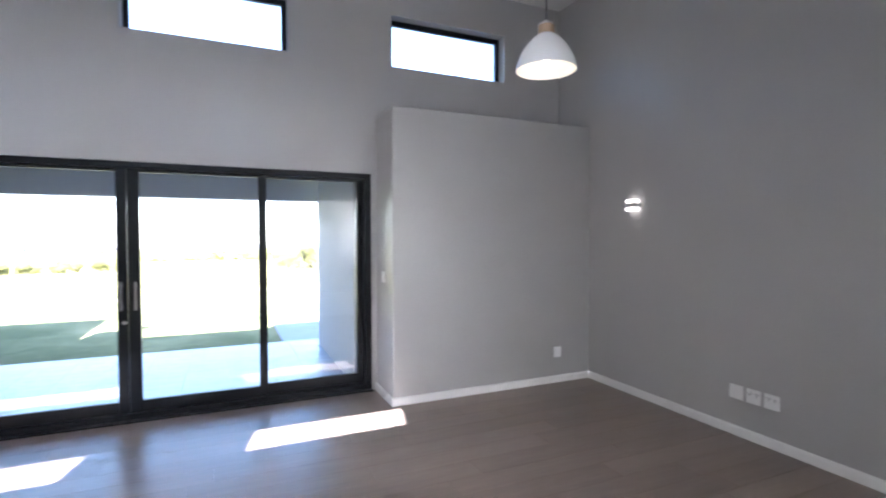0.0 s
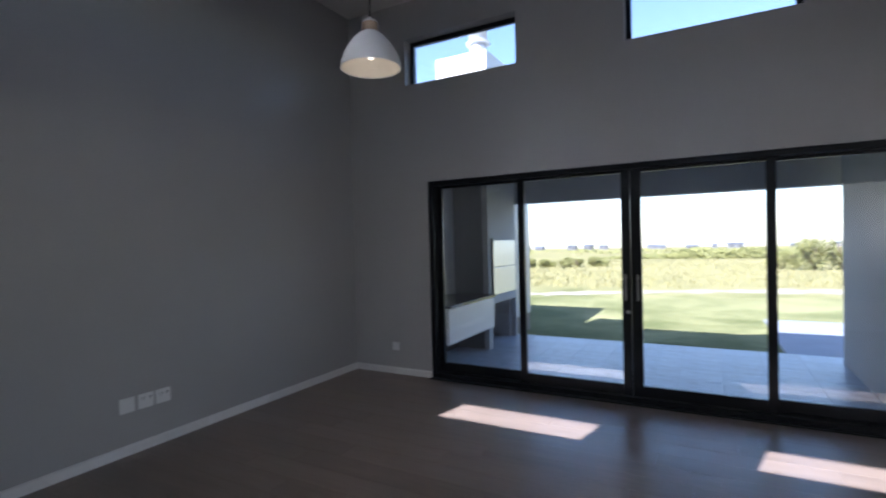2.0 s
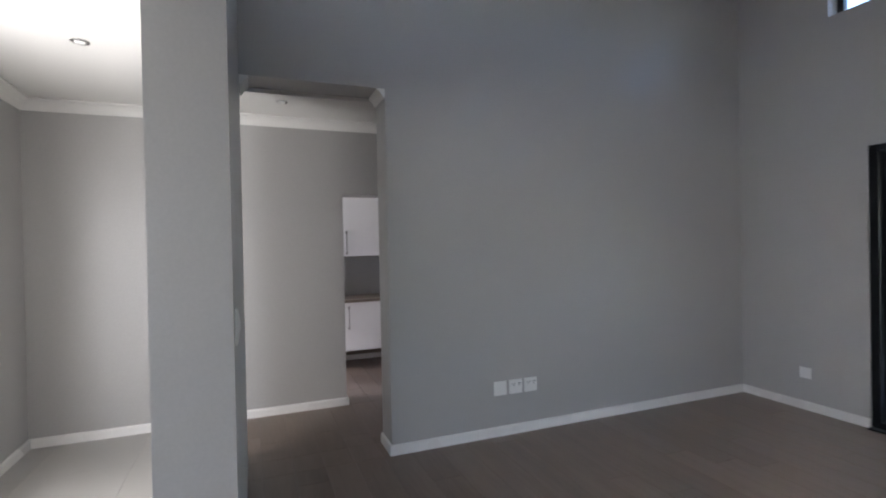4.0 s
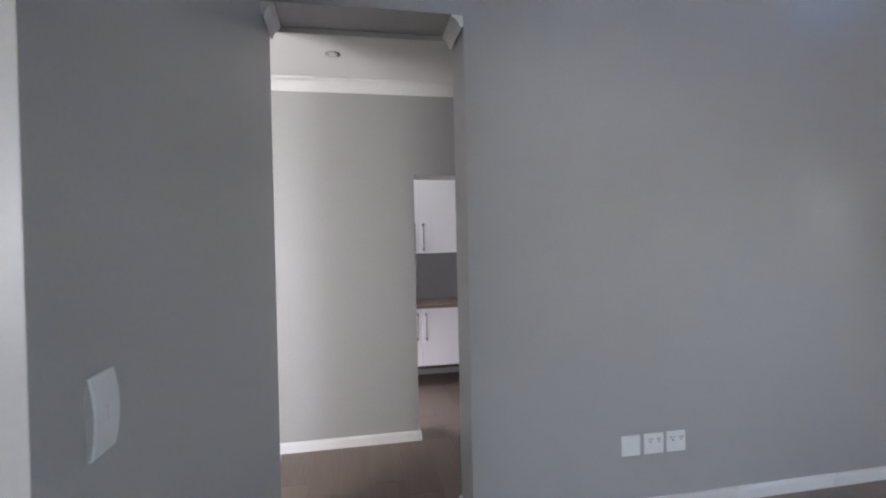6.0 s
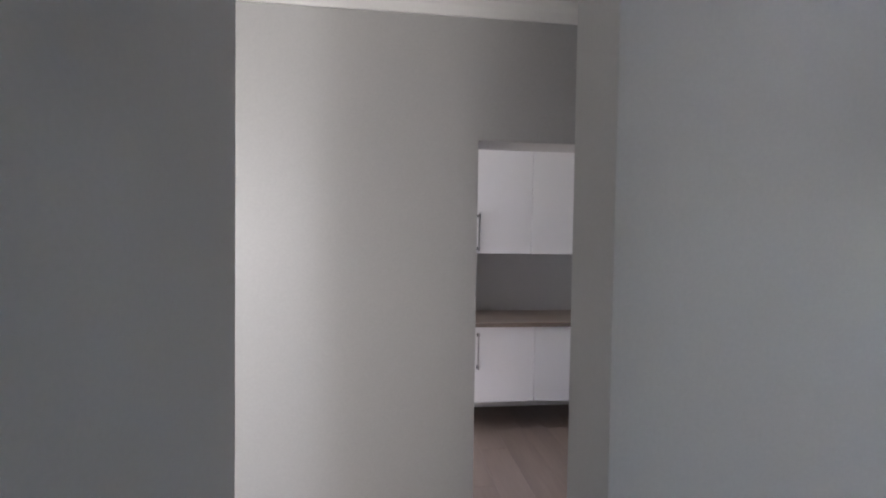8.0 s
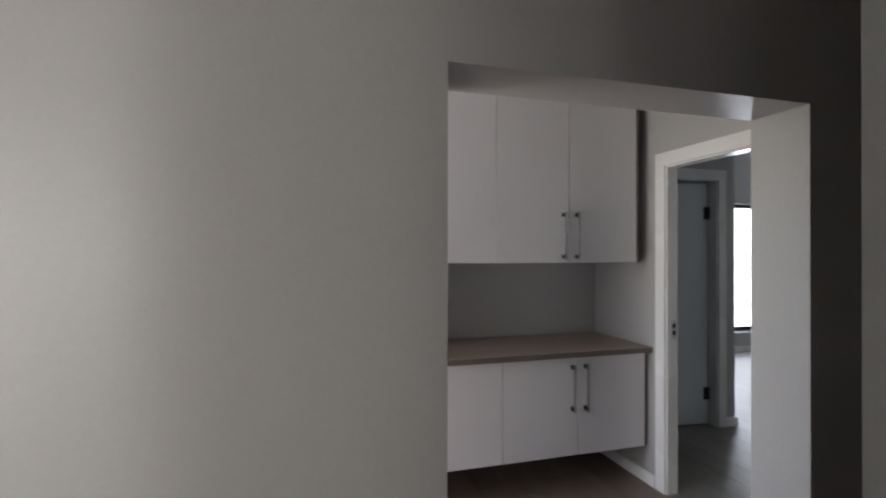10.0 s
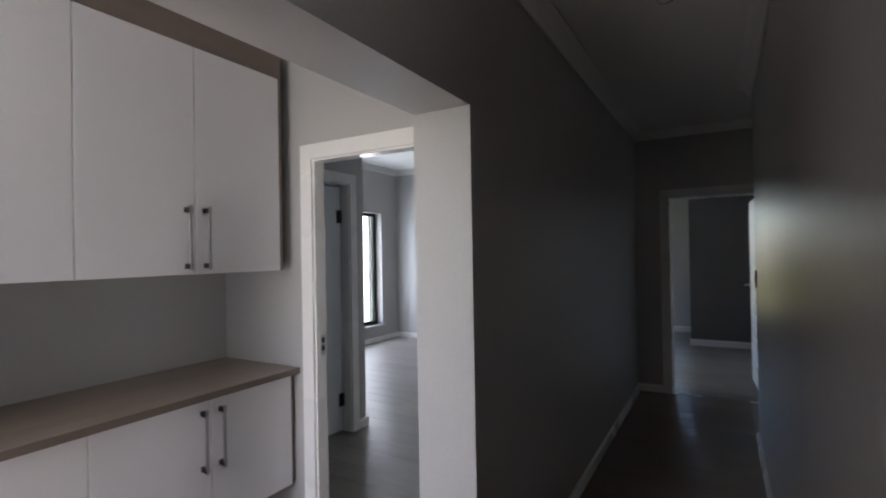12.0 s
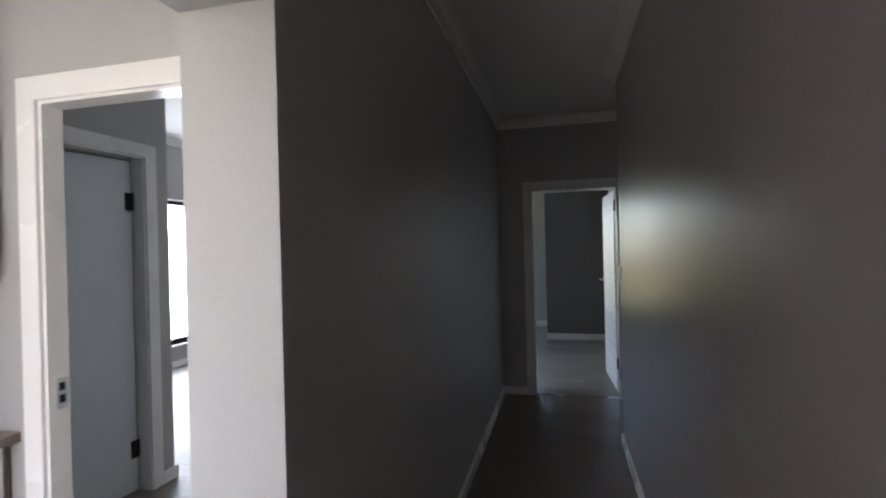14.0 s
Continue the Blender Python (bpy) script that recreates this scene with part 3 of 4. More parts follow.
# the open leaf at the passage end, with horizontal grooves
leaf2 = thing("end_room_door", "white grooved door standing open into the end room", "door", at=(EX1 - 0.03, 1.66, 0))
bm = bmesh.new()
add_box(bm, -0.755, 0, 0.0, 0.034, 0.008, EH - 0.03)
rails = [0.008 + k * 0.118 for k in range(17)]
for z0, z1 in zip(rails, rails[1:]):
    if z1 < EH - 0.03:
        add_box(bm, -0.74, -0.012, 0.034, 0.039, z0 + 0.006, z1 - 0.006)
        add_box(bm, -0.74, -0.012, -0.005, 0.0, z0 + 0.006, z1 - 0.006)
part("door_leaf", bm, DOOR_PAINT, leaf2)
lever(leaf2, -0.70, 0.039, 1.0, 1, 1)
lever(leaf2, -0.70, -0.005, 1.0, 1, -1)
for z in (0.22, 1.68):
    part("hinge", box(-0.006, 0.014, -0.006, 0.012, z, z + 0.10, 0.003), DARK_METAL, leaf2, "dark metal hinge")
leaf2.matrix_world = pose(EX1 - 0.03, 1.665, 0, 0, 0, -87)

# the closed-to bathroom door in the bedroom passage
bath = thing("door_3", "white painted frame of a bathroom doorway", "door frame", kind="structure")
bm = bmesh.new()
for ya, yb, za, zb in ((-1.562, -1.488, 0, 2.022), (-0.712, -0.638, 0, 2.022), (-1.488, -0.712, 1.948, 2.022)):
    add_box(bm, -2.9995, -2.985, ya, yb, za, zb)
for ya, yb, za, zb in ((-1.4995, -1.478, 0, 1.9595), (-0.722, -0.7005, 0, 1.9595), (-1.478, -0.722, 1.938, 1.9595)):
    add_box(bm, -3.22, -3.0, ya, yb, za, zb)
part("frame", bm, TRIM, bath)
leaf3 = thing("bathroom_door", "plain pale door left slightly ajar, dark hinges", "door", at=(-3.03, -0.73, 0))
part("door_leaf", box(-0.042, 0.0, -0.745, -0.006, 0.008, 1.925, 0.002), DOOR_PAINT, leaf3)
for z in (0.20, 1.64):
    hb = bmesh.new()
    add_box(hb, -0.002, 0.006, -0.045, 0.006, z, z + 0.10)
    part("hinge", hb, DARK_METAL, leaf3, "dark metal hinge")
leaf3.matrix_world = pose(-3.075, -0.726, 0, 0, 0, -6)


# ---- built-in cabinets ----
CF = -2.38
DOORS = [-3.735, -3.29, -2.848, -2.404, -1.952]
LDOORS = [-3.735, -3.28, -2.812, -2.345, -1.875]


def bar_handle(parent, y, z0, z1):
    h = part("handle", box(CF + 0.028, CF + 0.038, y - 0.006, y + 0.006, z0, z1, 0.0025), SATIN, parent, "slim steel bar handle")
    for z in (z0 + 0.018, z1 - 0.018):
        part("post", box(CF + 0.0005, CF + 0.036, y - 0.0085, y + 0.0085, z - 0.011, z + 0.011, 0.002), DARK_METAL, h, "dark square post")


def cabinet(name, y0, ym, y1, z0, z1, hz0, hz1, label, group, side):
    c = thing(name, label, "cabinet", group)
    bm = bmesh.new()
    add_box(bm, -2.928, CF - 0.021, y0 + 0.001, y1 - 0.001, z0 + 0.006, z1 - 0.002)
    part("body", bm, CABINET, c)
    for a, b, hy in ((y0, ym, ym - 0.042), (ym, y1, ym + 0.042)):
        d = part("door", box(CF - 0.018, CF, a + 0.002, b - 0.002, z0, z1, 0.0015, 1), CABINET, c)
        bar_handle(d, hy, hz0, hz1)
    if side:
        part("end_panel", box(-2.928, CF - 0.004, y1 + 0.001, y1 + 0.018, z0, z1), CARCASS, c, "brown end panel")
    return c


for k in (0, 2):
    cabinet("wall_cabinet", DOORS[k], DOORS[k + 1], DOORS[k + 2], 1.318, 2.28, 1.335, 1.605, "white two-door wall cabinet with steel bar handles", "wall cabinets", k == 2)
    cabinet("base_cabinet", LDOORS[k], LDOORS[k + 1], LDOORS[k + 2] - (0.018 if k == 2 else 0), 0.225, 0.783, 0.475, 0.745, "white two-door floating base cabinet with steel bar handles", "base cabinets", False)
tagged(part("cabinet_fascia", box(-2.928, CF - 0.006, -3.735, -1.933, 2.283, 2.40), CARCASS, None), "brown wooden top panel above the wall cabinets", "panel")
tagged(part("side_filler", box(-2.928, CF - 0.01, LDOORS[4] - 0.016, LDOORS[4] + 0.002, 0.225, 0.783), CARCASS, None), "brown end panel beside the base cabinet", "panel")
worktop = thing("worktop", "brown wood-grain laminate worktop over the base cabinets", "worktop")
part("top_board", box(-2.928, -2.347, -3.737, DOORWALL - 0.002, 0.785, 0.817, 0.002), WORKTOP, worktop)
part("edge_strip", box(-2.3468, -2.345, -3.737, DOORWALL - 0.002, 0.786, 0.816), CARCASS, worktop, "darker brown edge strip")
# added out of view to keep the recess light off the back wall
tagged(part("tall_end_panel", box(-2.928, CF + 0.002, -3.757, -3.739, 0.004, 2.40, 0.001), CARCASS, None), "tall unseen brown panel that shades the wall behind the cabinets", "panel")
tagged(part("mounting_rail", box(-2.928, -2.75, -3.755, -1.90, 0.10, 0.224), CARCASS, None), "dark recessed board under the base cabinets", "panel")


# ---- sockets, switches ----
def plate(name, label, category, w, h, kind_):
    """Faces -y; back at y = 0."""
    t = thing(name, label, category)
    if kind_ == "arched":
        # cover bowed outwards in the middle
        bm, steps, rows = bmesh.new(), 14, []
        for k in range(steps + 1):
            u = 2 * k / steps - 1
            d = 0.006 + 0.007 * (1 - u * u)
            rows.append([bm.verts.new((x, y, u * h / 2)) for x, y in ((-w / 2, -0.0005), (-w / 2, 0.002 - d), (-w / 2 + 0.003, -d), (w / 2 - 0.003, -d), (w / 2, 0.002 - d), (w / 2, -0.0005))])
        for p, q in zip(rows, rows[1:]):
            for i in range(6):
                bm.faces.new((p[i], p[(i + 1) % 6], q[(i + 1) % 6], q[i]))
        bm.faces.new(rows[0]), bm.faces.new(rows[-1])
        bmesh.ops.recalc_face_normals(bm, faces=bm.faces)
        part("plate", bm, PLASTIC, t)
        part("rocker", box(-0.006, 0.006, -0.0152, -0.0125, -0.014, 0.014, 0.001), PLASTIC, t)
        return t
    part("plate", box(-w / 2, w / 2, -0.011, -0.0005, -h / 2, h / 2, 0.004, 3), PLASTIC, t)
    if kind_ == "socket":
        for x, wide in ((-0.022, 0.017), (0.027, 0.012)):
            part("insert", box(x - wide, x + wide, -0.0135, -0.0108, -0.002, 0.036, 0.002), PLASTIC, t)
            for dx, dz in ((-0.008, 0.024), (0.008, 0.024), (0, 0.010)):
                part("pin_hole", box(x + dx * wide / 0.015 - 0.0035, x + dx * wide / 0.015 + 0.0035, -0.0139, -0.0136, dz - 0.0035, dz + 0.0035), CORD, t)
            part("rocker", box(x - 0.008, x + 0.008, -0.0145, -0.0108, -0.036, -0.016, 0.002), PLASTIC, t)
    elif kind_ == "switch":
        for x in (-0.02, 0.02):
            part("rocker", box(x - 0.012, x + 0.012, -0.016, -0.0108, -0.02, 0.02, 0.003), PLASTIC, t)
    else:
        part("cover", box(-w * 0.36, w * 0.36, -0.0135, -0.0108, -h * 0.36, h * 0.36, 0.002), PLASTIC, t)
    return t


def place_plate(label, kind_, x, y, z, rz, w=0.105, h=0.105):
    names = {"socket": ("wall_socket", "socket"), "switch": ("light_switch", "switch"), "arched": ("light_switch", "switch"), "blank": ("outlet_cover", "outlet")}
    t = plate(names[kind_][0], label, names[kind_][1], w, h, kind_)
    t.matrix_world = pose(x, y, z, 0, 0, rz)
    return t


place_plate("white blank outlet cover on the grey wall", "blank", LX, -2.563, 0.352, 90)
place_plate("white double socket beside a blank cover", "socket", LX, -2.432, 0.352, 90, 0.11)
place_plate("white double socket beside a blank cover", "socket", LX, -2.304, 0.352, 90, 0.11)
place_plate("white blank outlet cover on the grey wall", "blank", RX, -2.165, 0.325, -90)
place_plate("white double socket on the grey wall", "socket", RX, -2.295, 0.325, -90)
place_plate("white double socket on the grey wall", "socket", RX, -2.425, 0.325, -90)
place_plate("small white socket low beside the glass door", "blank", 0.557, 0.0, 0.305, 0, 0.09, 0.09)
place_plate("small white socket low on the built-out wall", "blank", 6.845, -0.526, 0.31, 0, 0.09, 0.105)
place_plate("white bowed light switch on the wall end", "arched", 1.477, NIB_Y1, 1.175, 180, 0.075, 0.115)
place_plate("white light switch in the glass door reveal", "switch", SD1 + 0.045, -0.26, 1.12, -90, 0.075, 0.10)
place_plate("white light switch on the dark passage wall", "switch", PX1, 0.40, 1.17, -90, 0.075, 0.12)


# ---- lamps ----
def pendant(x, y):
    p = thing("pendant_lamp", "white bell-shaped metal pendant lamp with wooden neck, lit", "pendant lamp", "pendants in the living room", at=(x, y, 2.475))
    prof_out = [(0.184, -0.004), (0.181, 0.02), (0.169, 0.060), (0.148, 0.104), (0.118, 0.148), (0.086, 0.184), (0.058, 0.206), (0.048, 0.213)]
    prof_in = [(0.044, 0.209), (0.055, 0.202), (0.083, 0.180), (0.115, 0.144), (0.145, 0.101), (0.166, 0.058), (0.178, 0.02), (0.181, -0.003)]

    def shell(profile, steps=56):
        bm = bmesh.new()
        rings = [[bm.verts.new((0.95 * r * math.cos(2 * math.pi * k / steps), 0.95 * r * math.sin(2 * math.pi * k / steps), 0.95 * h)) for k in range(steps)] for r, h in profile]
        for a, b in zip(rings, rings[1:]):
            for k in range(steps):
                bm.faces.new((a[k], a[(k + 1) % steps], b[(k + 1) % steps], b[k])).smooth = True
        return bm
    part("shade", shell(prof_out), SHADE, p)
    part("shade_lining", shell(prof_in), SHADE_IN, p, "cream inner side of the shade")
    rim = shell([(0.184, -0.004), (0.185, -0.007), (0.181, -0.007), (0.181, -0.003)])
    part("rim", rim, SHADE, p)
    part("neck", turned([(0.044, 0.202), (0.047, 0.208), (0.047, 0.250), (0.043, 0.256)], 32), NECK, p, "turned light wood neck")
    part("cap", turned([(0.044, 0.256), (0.042, 0.263), (0.012, 0.278), (0.008, 0.287)], 32), SHADE, p)
    part("cord", rod((0, 0, 0.28), (0, 0, 1.565), 0.004, 10), CORD, p)
    part("ceiling_rose", turned([(0.05, 1.555), (0.05, 1.568), (0.045, 1.576)], 32), SHADE, p)
    part("lamp_holder", turned([(0.018, 0.125), (0.018, 0.185)], 20), SHADE, p)
    part("bulb", turned([(0.004, 0.045), (0.016, 0.051), (0.023, 0.070), (0.021, 0.092), (0.013, 0.125)], 24), BULB, p, "glowing bulb")
    bulb_light("pendant_glow", x, y, 2.475 + 0.03, 0.07, 0.03)
    return p


pendant(1.925, -2.18)
pendant(5.50, -2.19)

sconce = thing("wall_light", "small white up and down wall light, lit", "wall light", at=(RX, -1.155, 1.78))
bm = bmesh.new()
add_box(bm, -0.075, -0.0005, -0.06, 0.06, -0.022, 0.022)
bmesh.ops.bevel(bm, geom=bm.edges[:], offset=0.004, segments=2, affect="EDGES")
part("body", bm, PLASTIC, sconce)
for z0, z1 in ((0.0225, 0.052), (-0.052, -0.0225)):
    part("diffuser", box(-0.07, -0.006, -0.054, 0.054, z0, z1, 0.006), LED, sconce, "glowing frosted diffuser")


def downlight(x, y, z):
    d = thing("downlight", "small round recessed downlight with steel rim", "downlight", "ceiling downlights", at=(x, y, z))
    ring = turned([(0.042, -0.0005), (0.045, -0.004), (0.04, -0.008), (0.030, -0.004)], 32)
    part("rim", ring, STEEL, d)
    part("lamp", turned([(0.028, -0.0052), (0.024, -0.009), (0.01, -0.011)], 24), PLASTIC, d)
    return d


downlight(-1.98, -3.15, LOW)
downlight(-0.70, -4.02, LOW)
downlight(0.10, -5.08, LOW)
downlight(-0.66, -1.21, PASSAGE)
downlight(-4.0, 2.04, BEDROOM)

spot = thing("spotlight", "small steel twin spotlight on the hall wall", "spotlight", at=(PX0, -4.92, 2.24))
part("base", box(0.0005, 0.02, -0.05, 0.05, -0.03, 0.05, 0.004), STEEL, spot)
for a, b in (((0.05, -0.06, 0.02), (0.13, -0.03, -0.03)), ((0.05, 0.045, -0.03), (0.13, 0.07, -0.09))):
    can = part("lamp_can", rod(a, b, 0.032, 20), STEEL, spot)
    d_ = (Vector(b) - Vector(a)).normalized()
    part("lens", rod(Vector(b) + d_ * 0.0005, Vector(b) + d_ * 0.004, 0.026, 20), LED, can, "glowing spotlight lens")
    part("arm", rod((0.015, a[1] + 0.02, a[2]), a, 0.008, 10), STEEL, can)


# ---- patio ----
PZ = -0.02
structure("wall_patio_side", sheet("y", 4.93, 5.17, FRONT + 0.003, 2.36, -0.6, 2.447), EXTERIOR, "pale grey rendered patio side wall", "wall")
structure("wall_patio_kitchen", sheet("y", 0.26, 0.50, FRONT + 0.003, 3.0, -0.6, 2.45), EXTERIOR, "grey rendered patio wall behind the counter", "wall")
structure("beam_patio", box(0.26, 9.0, 2.62, 2.86, 2.005, 2.70, 0.004), EXTERIOR, "grey rendered beam along the patio edge", "beam")
structure("ceiling_patio", box(0.26, 9.0, FRONT + 0.003, 2.617, 2.45, 2.70), EXTERIOR, "grey plastered patio ceiling", "ceiling")
structure("roof_patio", box(0.2, 9.2, FRONT + 0.303, 3.0, 2.703, 2.80), ROOF, "flat roof over the patio", "roof")
structure("patio_slab", box(-0.6, 9.0, FRONT + 0.003, 2.74, -0.6, PZ - 0.03), EXTERIOR, "concrete patio slab", "pavement")

fire = thing("fireplace", "built-in grey rendered barbecue fireplace with steel doors", "fireplace", at=(0.5, 1.56, PZ))
fire.matrix_world = Matrix.Identity(4)
bm = sheet("y", 0.94, 1.02, 1.56, 2.62, PZ - 0.03, 2.447, [(1.69, 2.56, 0.70, 1.45), (1.66, 2.58, PZ - 0.2, 0.58)])
part("breast_front", bm, EXTERIOR, fire)
# this side is a darker grey than the rest of the breast
part("breast_side", box(0.503, 0.938, 1.56, 1.66, PZ - 0.03, 2.447), BREAST_GREY, fire, "darker grey side")
part("breast_side", box(0.503, 0.938, 2.53, 2.617, PZ - 0.03, 2.447), EXTERIOR, fire)
part("firebox", box(0.503, 0.60, 1.662, 2.528, PZ - 0.03, 2.447), SOOT_SHADOW, fire, "sooty firebox back")
part("hearth", box(0.602, 0.938, 1.662, 2.528, 0.582, 0.66), EXTERIOR, fire)
part("sliding_door", box(0.985, 1.03, 1.69, 2.56, 1.08, 1.45, 0.004), BRAAI_DOOR, fire, "pale steel upper door")
part("sliding_door", box(0.99, 1.035, 1.69, 2.56, 0.70, 1.074, 0.004), BRAAI_DOOR, fire, "pale steel lower door")
part("door_frame", box(0.98, 1.045, 1.655, 1.688, 0.67, 1.48, 0.003), DARK_METAL, fire, "dark metal door frame")
chim = thing("chimney", "white rendered chimney stack with a steel flue", "chimney", at=(0.5, 1.8, 2.8))
chim.matrix_world = Matrix.Identity(4)
part("stack", box(0.146, 0.95, 1.80, 2.62, 2.802, 4.12, 0.006), CHIMNEY_WHITE, chim)
part("flue", turned([(0.125, 0), (0.125, 0.24)], 32, 0.69, 2.12, 4.12), FLUE, chim, "round steel flue")
part("collar", turned([(0.126, 0), (0.180, 0.008), (0.180, 0.026), (0.126, 0.034)], 32, 0.69, 2.12, 4.33), FLUE, chim)
part("cowl", turned([(0.138, 0), (0.138, 0.34), (0.175, 0.36), (0.175, 0.40), (0.10, 0.44)], 32, 0.69, 2.12, 4.365), FLUE, chim)

counter = thing("patio_counter", "white patio kitchen counter with dark granite top", "counter", at=(0.5, 0.3, PZ))
counter.matrix_world = Matrix.Identity(4)
part("cabinet_body", box(0.503, 1.075, FRONT + 0.01, 1.555, 0.30, 0.70), CABINET, counter)
part("door", box(1.0755, 1.093, FRONT + 0.012, 1.553, 0.30, 0.70, 0.002), CABINET, counter, "long white front panel")
part("countertop", box(0.503, 1.12, FRONT + 0.006, 1.557, 0.703, 0.737, 0.003), GRANITE, counter, "dark granite top")
# recessed board, coloured dark for the shaded void under the counter
part("support", box(0.503, 0.54, FRONT + 0.01, 1.555, PZ, 0.298), SOOT_SHADOW, counter)
tap = thing("tap", "chrome tap on the patio counter", "tap", at=(0.62, 0.55, 0.737))
tap.matrix_world = Matrix.Identity(4)
part("spout", rod((0.66, 0.52, 0.737), (0.66, 0.52, 0.93), 0.012), STEEL, tap)
part("outlet", rod((0.66, 0.52, 0.925), (0.80, 0.52, 0.90), 0.010), STEEL, tap)

structure("wall_garden", box(-22.0, -6.75, 4.2, 4.4, -0.6, 3.2), EXTERIOR, "pale rendered garden wall outside the bedroom", "wall")

# ---- land ----
LAWN, n_, l_, b_ = nodes_of("lawn_and_veld")
co = n_.new("ShaderNodeTexCoord")
big, mid, fin = n_.new("ShaderNodeTexNoise"), n_.new("ShaderNodeTexNoise"), n_.new("ShaderNodeTexNoise")
for k, (q, sc_) in enumerate(((big, 0.05), (mid, 0.7), (fin, 5.0))):
    q.inputs["Scale"].default_value, q.inputs["Detail"].default_value = sc_, 5
    l_.new(co.outputs["Object"], q.inputs[0])
ad = n_.new("ShaderNodeMath")
ad.operation, ad.inputs[1].default_value = "MULTIPLY_ADD", 0.5
l_.new(mid.outputs[0], ad.inputs[0]), l_.new(big.outputs[0], ad.inputs[2])
ad2 = n_.new("ShaderNodeMath")
ad2.operation, ad2.inputs[1].default_value = "MULTIPLY_ADD", 0.35
l_.new(fin.outputs[0], ad2.inputs[0]), l_.new(ad.outputs[0], ad2.inputs[2])
rp = n_.new("ShaderNodeValToRGB")
rp.color_ramp.elements[0].position, rp.color_ramp.elements[0].color = 0.78, (0.105, 0.115, 0.042, 1)
rp.color_ramp.elements[1].position, rp.color_ramp.elements[1].color = 1.08, (0.255, 0.245, 0.115, 1)
dry = n_.new("ShaderNodeValToRGB")
dry.color_ramp.elements[0].position, dry.color_ramp.elements[0].color = 0.6, (0.135, 0.128, 0.048, 1)
dry.color_ramp.elements[1].position, dry.color_ramp.elements[1].color = 1.0, (0.235, 0.21, 0.095, 1)
sep = n_.new("ShaderNodeSeparateXYZ")
edge = n_.new("ShaderNodeMath")
edge.operation, edge.inputs[1].default_value = "MULTIPLY_ADD", 5.0
l_.new(co.outputs["Object"], sep.inputs[0]), l_.new(mid.outputs[0], edge.inputs[0]), l_.new(sep.outputs[1], edge.inputs[2])
span = n_.new("ShaderNodeMapRange")
span.inputs[1].default_value, span.inputs[2].default_value = 14.0, 20.0
l_.new(edge.outputs[0], span.inputs[0])
blend = n_.new("ShaderNodeMix")
blend.data_type = "RGBA"
l_.new(span.outputs[0], blend.inputs[0]), l_.new(rp.outputs[0], blend.inputs[6]), l_.new(dry.outputs[0], blend.inputs[7])
l_.new(ad2.outputs[0], rp.inputs[0]), l_.new(ad2.outputs[0], dry.inputs[0]), l_.new(blend.outputs[2], b_.inputs["Base Color"])
b_.inputs["Roughness"].default_value = 0.95
b_.inputs["Specular IOR Level"].default_value = 0.1
bb = n_.new("ShaderNodeBump")
bb.inputs["Strength"].default_value, bb.inputs["Distance"].default_value = 0.6, 0.03
l_.new(fin.outputs[0], bb.inputs["Height"]), l_.new(bb.outputs[0], b_.inputs["Normal"])
LEAF = surface("shrub_leaves", (0.27, 0.265, 0.10), rough=0.6, vary=0.3, coarse=2, bump=0.0)
ln, ll = LEAF.node_tree.nodes, LEAF.node_tree.links
thin, both = ln.new("ShaderNodeBsdfTranslucent"), ln.new("ShaderNodeMixShader")
thin.inputs["Color"].default_value = (0.32, 0.32, 0.11, 1)
both.inputs[0].default_value = 0.5
ll.new(ln["Principled BSDF"].outputs[0], both.inputs[1]), ll.new(thin.outputs[0], both.inputs[2])
ll.new(both.outputs[0], ln["Material Output"].inputs[0])
DIRT = surface("sandy_track", (0.29, 0.255, 0.185), rough=0.95, vary=0.15, coarse=1.5, bump=0.4, bump_size=20)
FAR_WALL = surface("far_house_wall", (0.14, 0.14, 0.145), rough=0.8, vary=0.08)
FAR_ROOF = surface("far_house_roof", (0.10, 0.11, 0.13), rough=0.7, vary=0.1)
PANE_DARK = surface("far_window", (0.03, 0.035, 0.04), rough=0.15, bump=0.0)
BARK = surface("bark", (0.10, 0.075, 0.05), rough=0.9, vary=0.25, coarse=8)



def land(y):
    """Height of the ground: level round the house, then falling gently away."""
    return -0.48 - 0.02 * max(0.0, y - 10.0)


bm = bmesh.new()
edges = [-1500, -400, -120, -40, -12, 0, 10, 40, 120, 400, 1500]
grid = [[bm.verts.new((x, y, land(y))) for y in edges] for x in edges]
for i in range(len(edges) - 1):
    for j in range(len(edges) - 1):
        bm.faces.new((grid[i][j], grid[i + 1][j], grid[i + 1][j + 1], grid[i][j + 1]))
structure("ground", bm, LAWN, "sunlit yellow-green lawn and veld to the horizon", "ground")
bm = bmesh.new()
rng = random.Random(4)
prev = None
for k in range(-20, 130):
    x = k * 0.33
    c = 13.6 + 0.42 * x + 0.4 * math.sin(x * 0.45) + rng.uniform(-0.15, 0.15)
    w = rng.uniform(0.2, 1.15)
    cur = [bm.verts.new((x, c - w, land(c - w) + 0.008)), bm.verts.new((x, c + w, land(c + w) + 0.008))]
    if prev:
        bm.faces.new((prev[0], cur[0], cur[1], prev[1]))
    prev = cur
structure("path_sandy", bm, DIRT, "pale sandy track across the lawn", "path")
structure("pavement_side", box(4.68, 11.0, 2.743, 8.3, -0.6, -0.44), DRIVE, "grey paved strip beside the patio", "pavement")


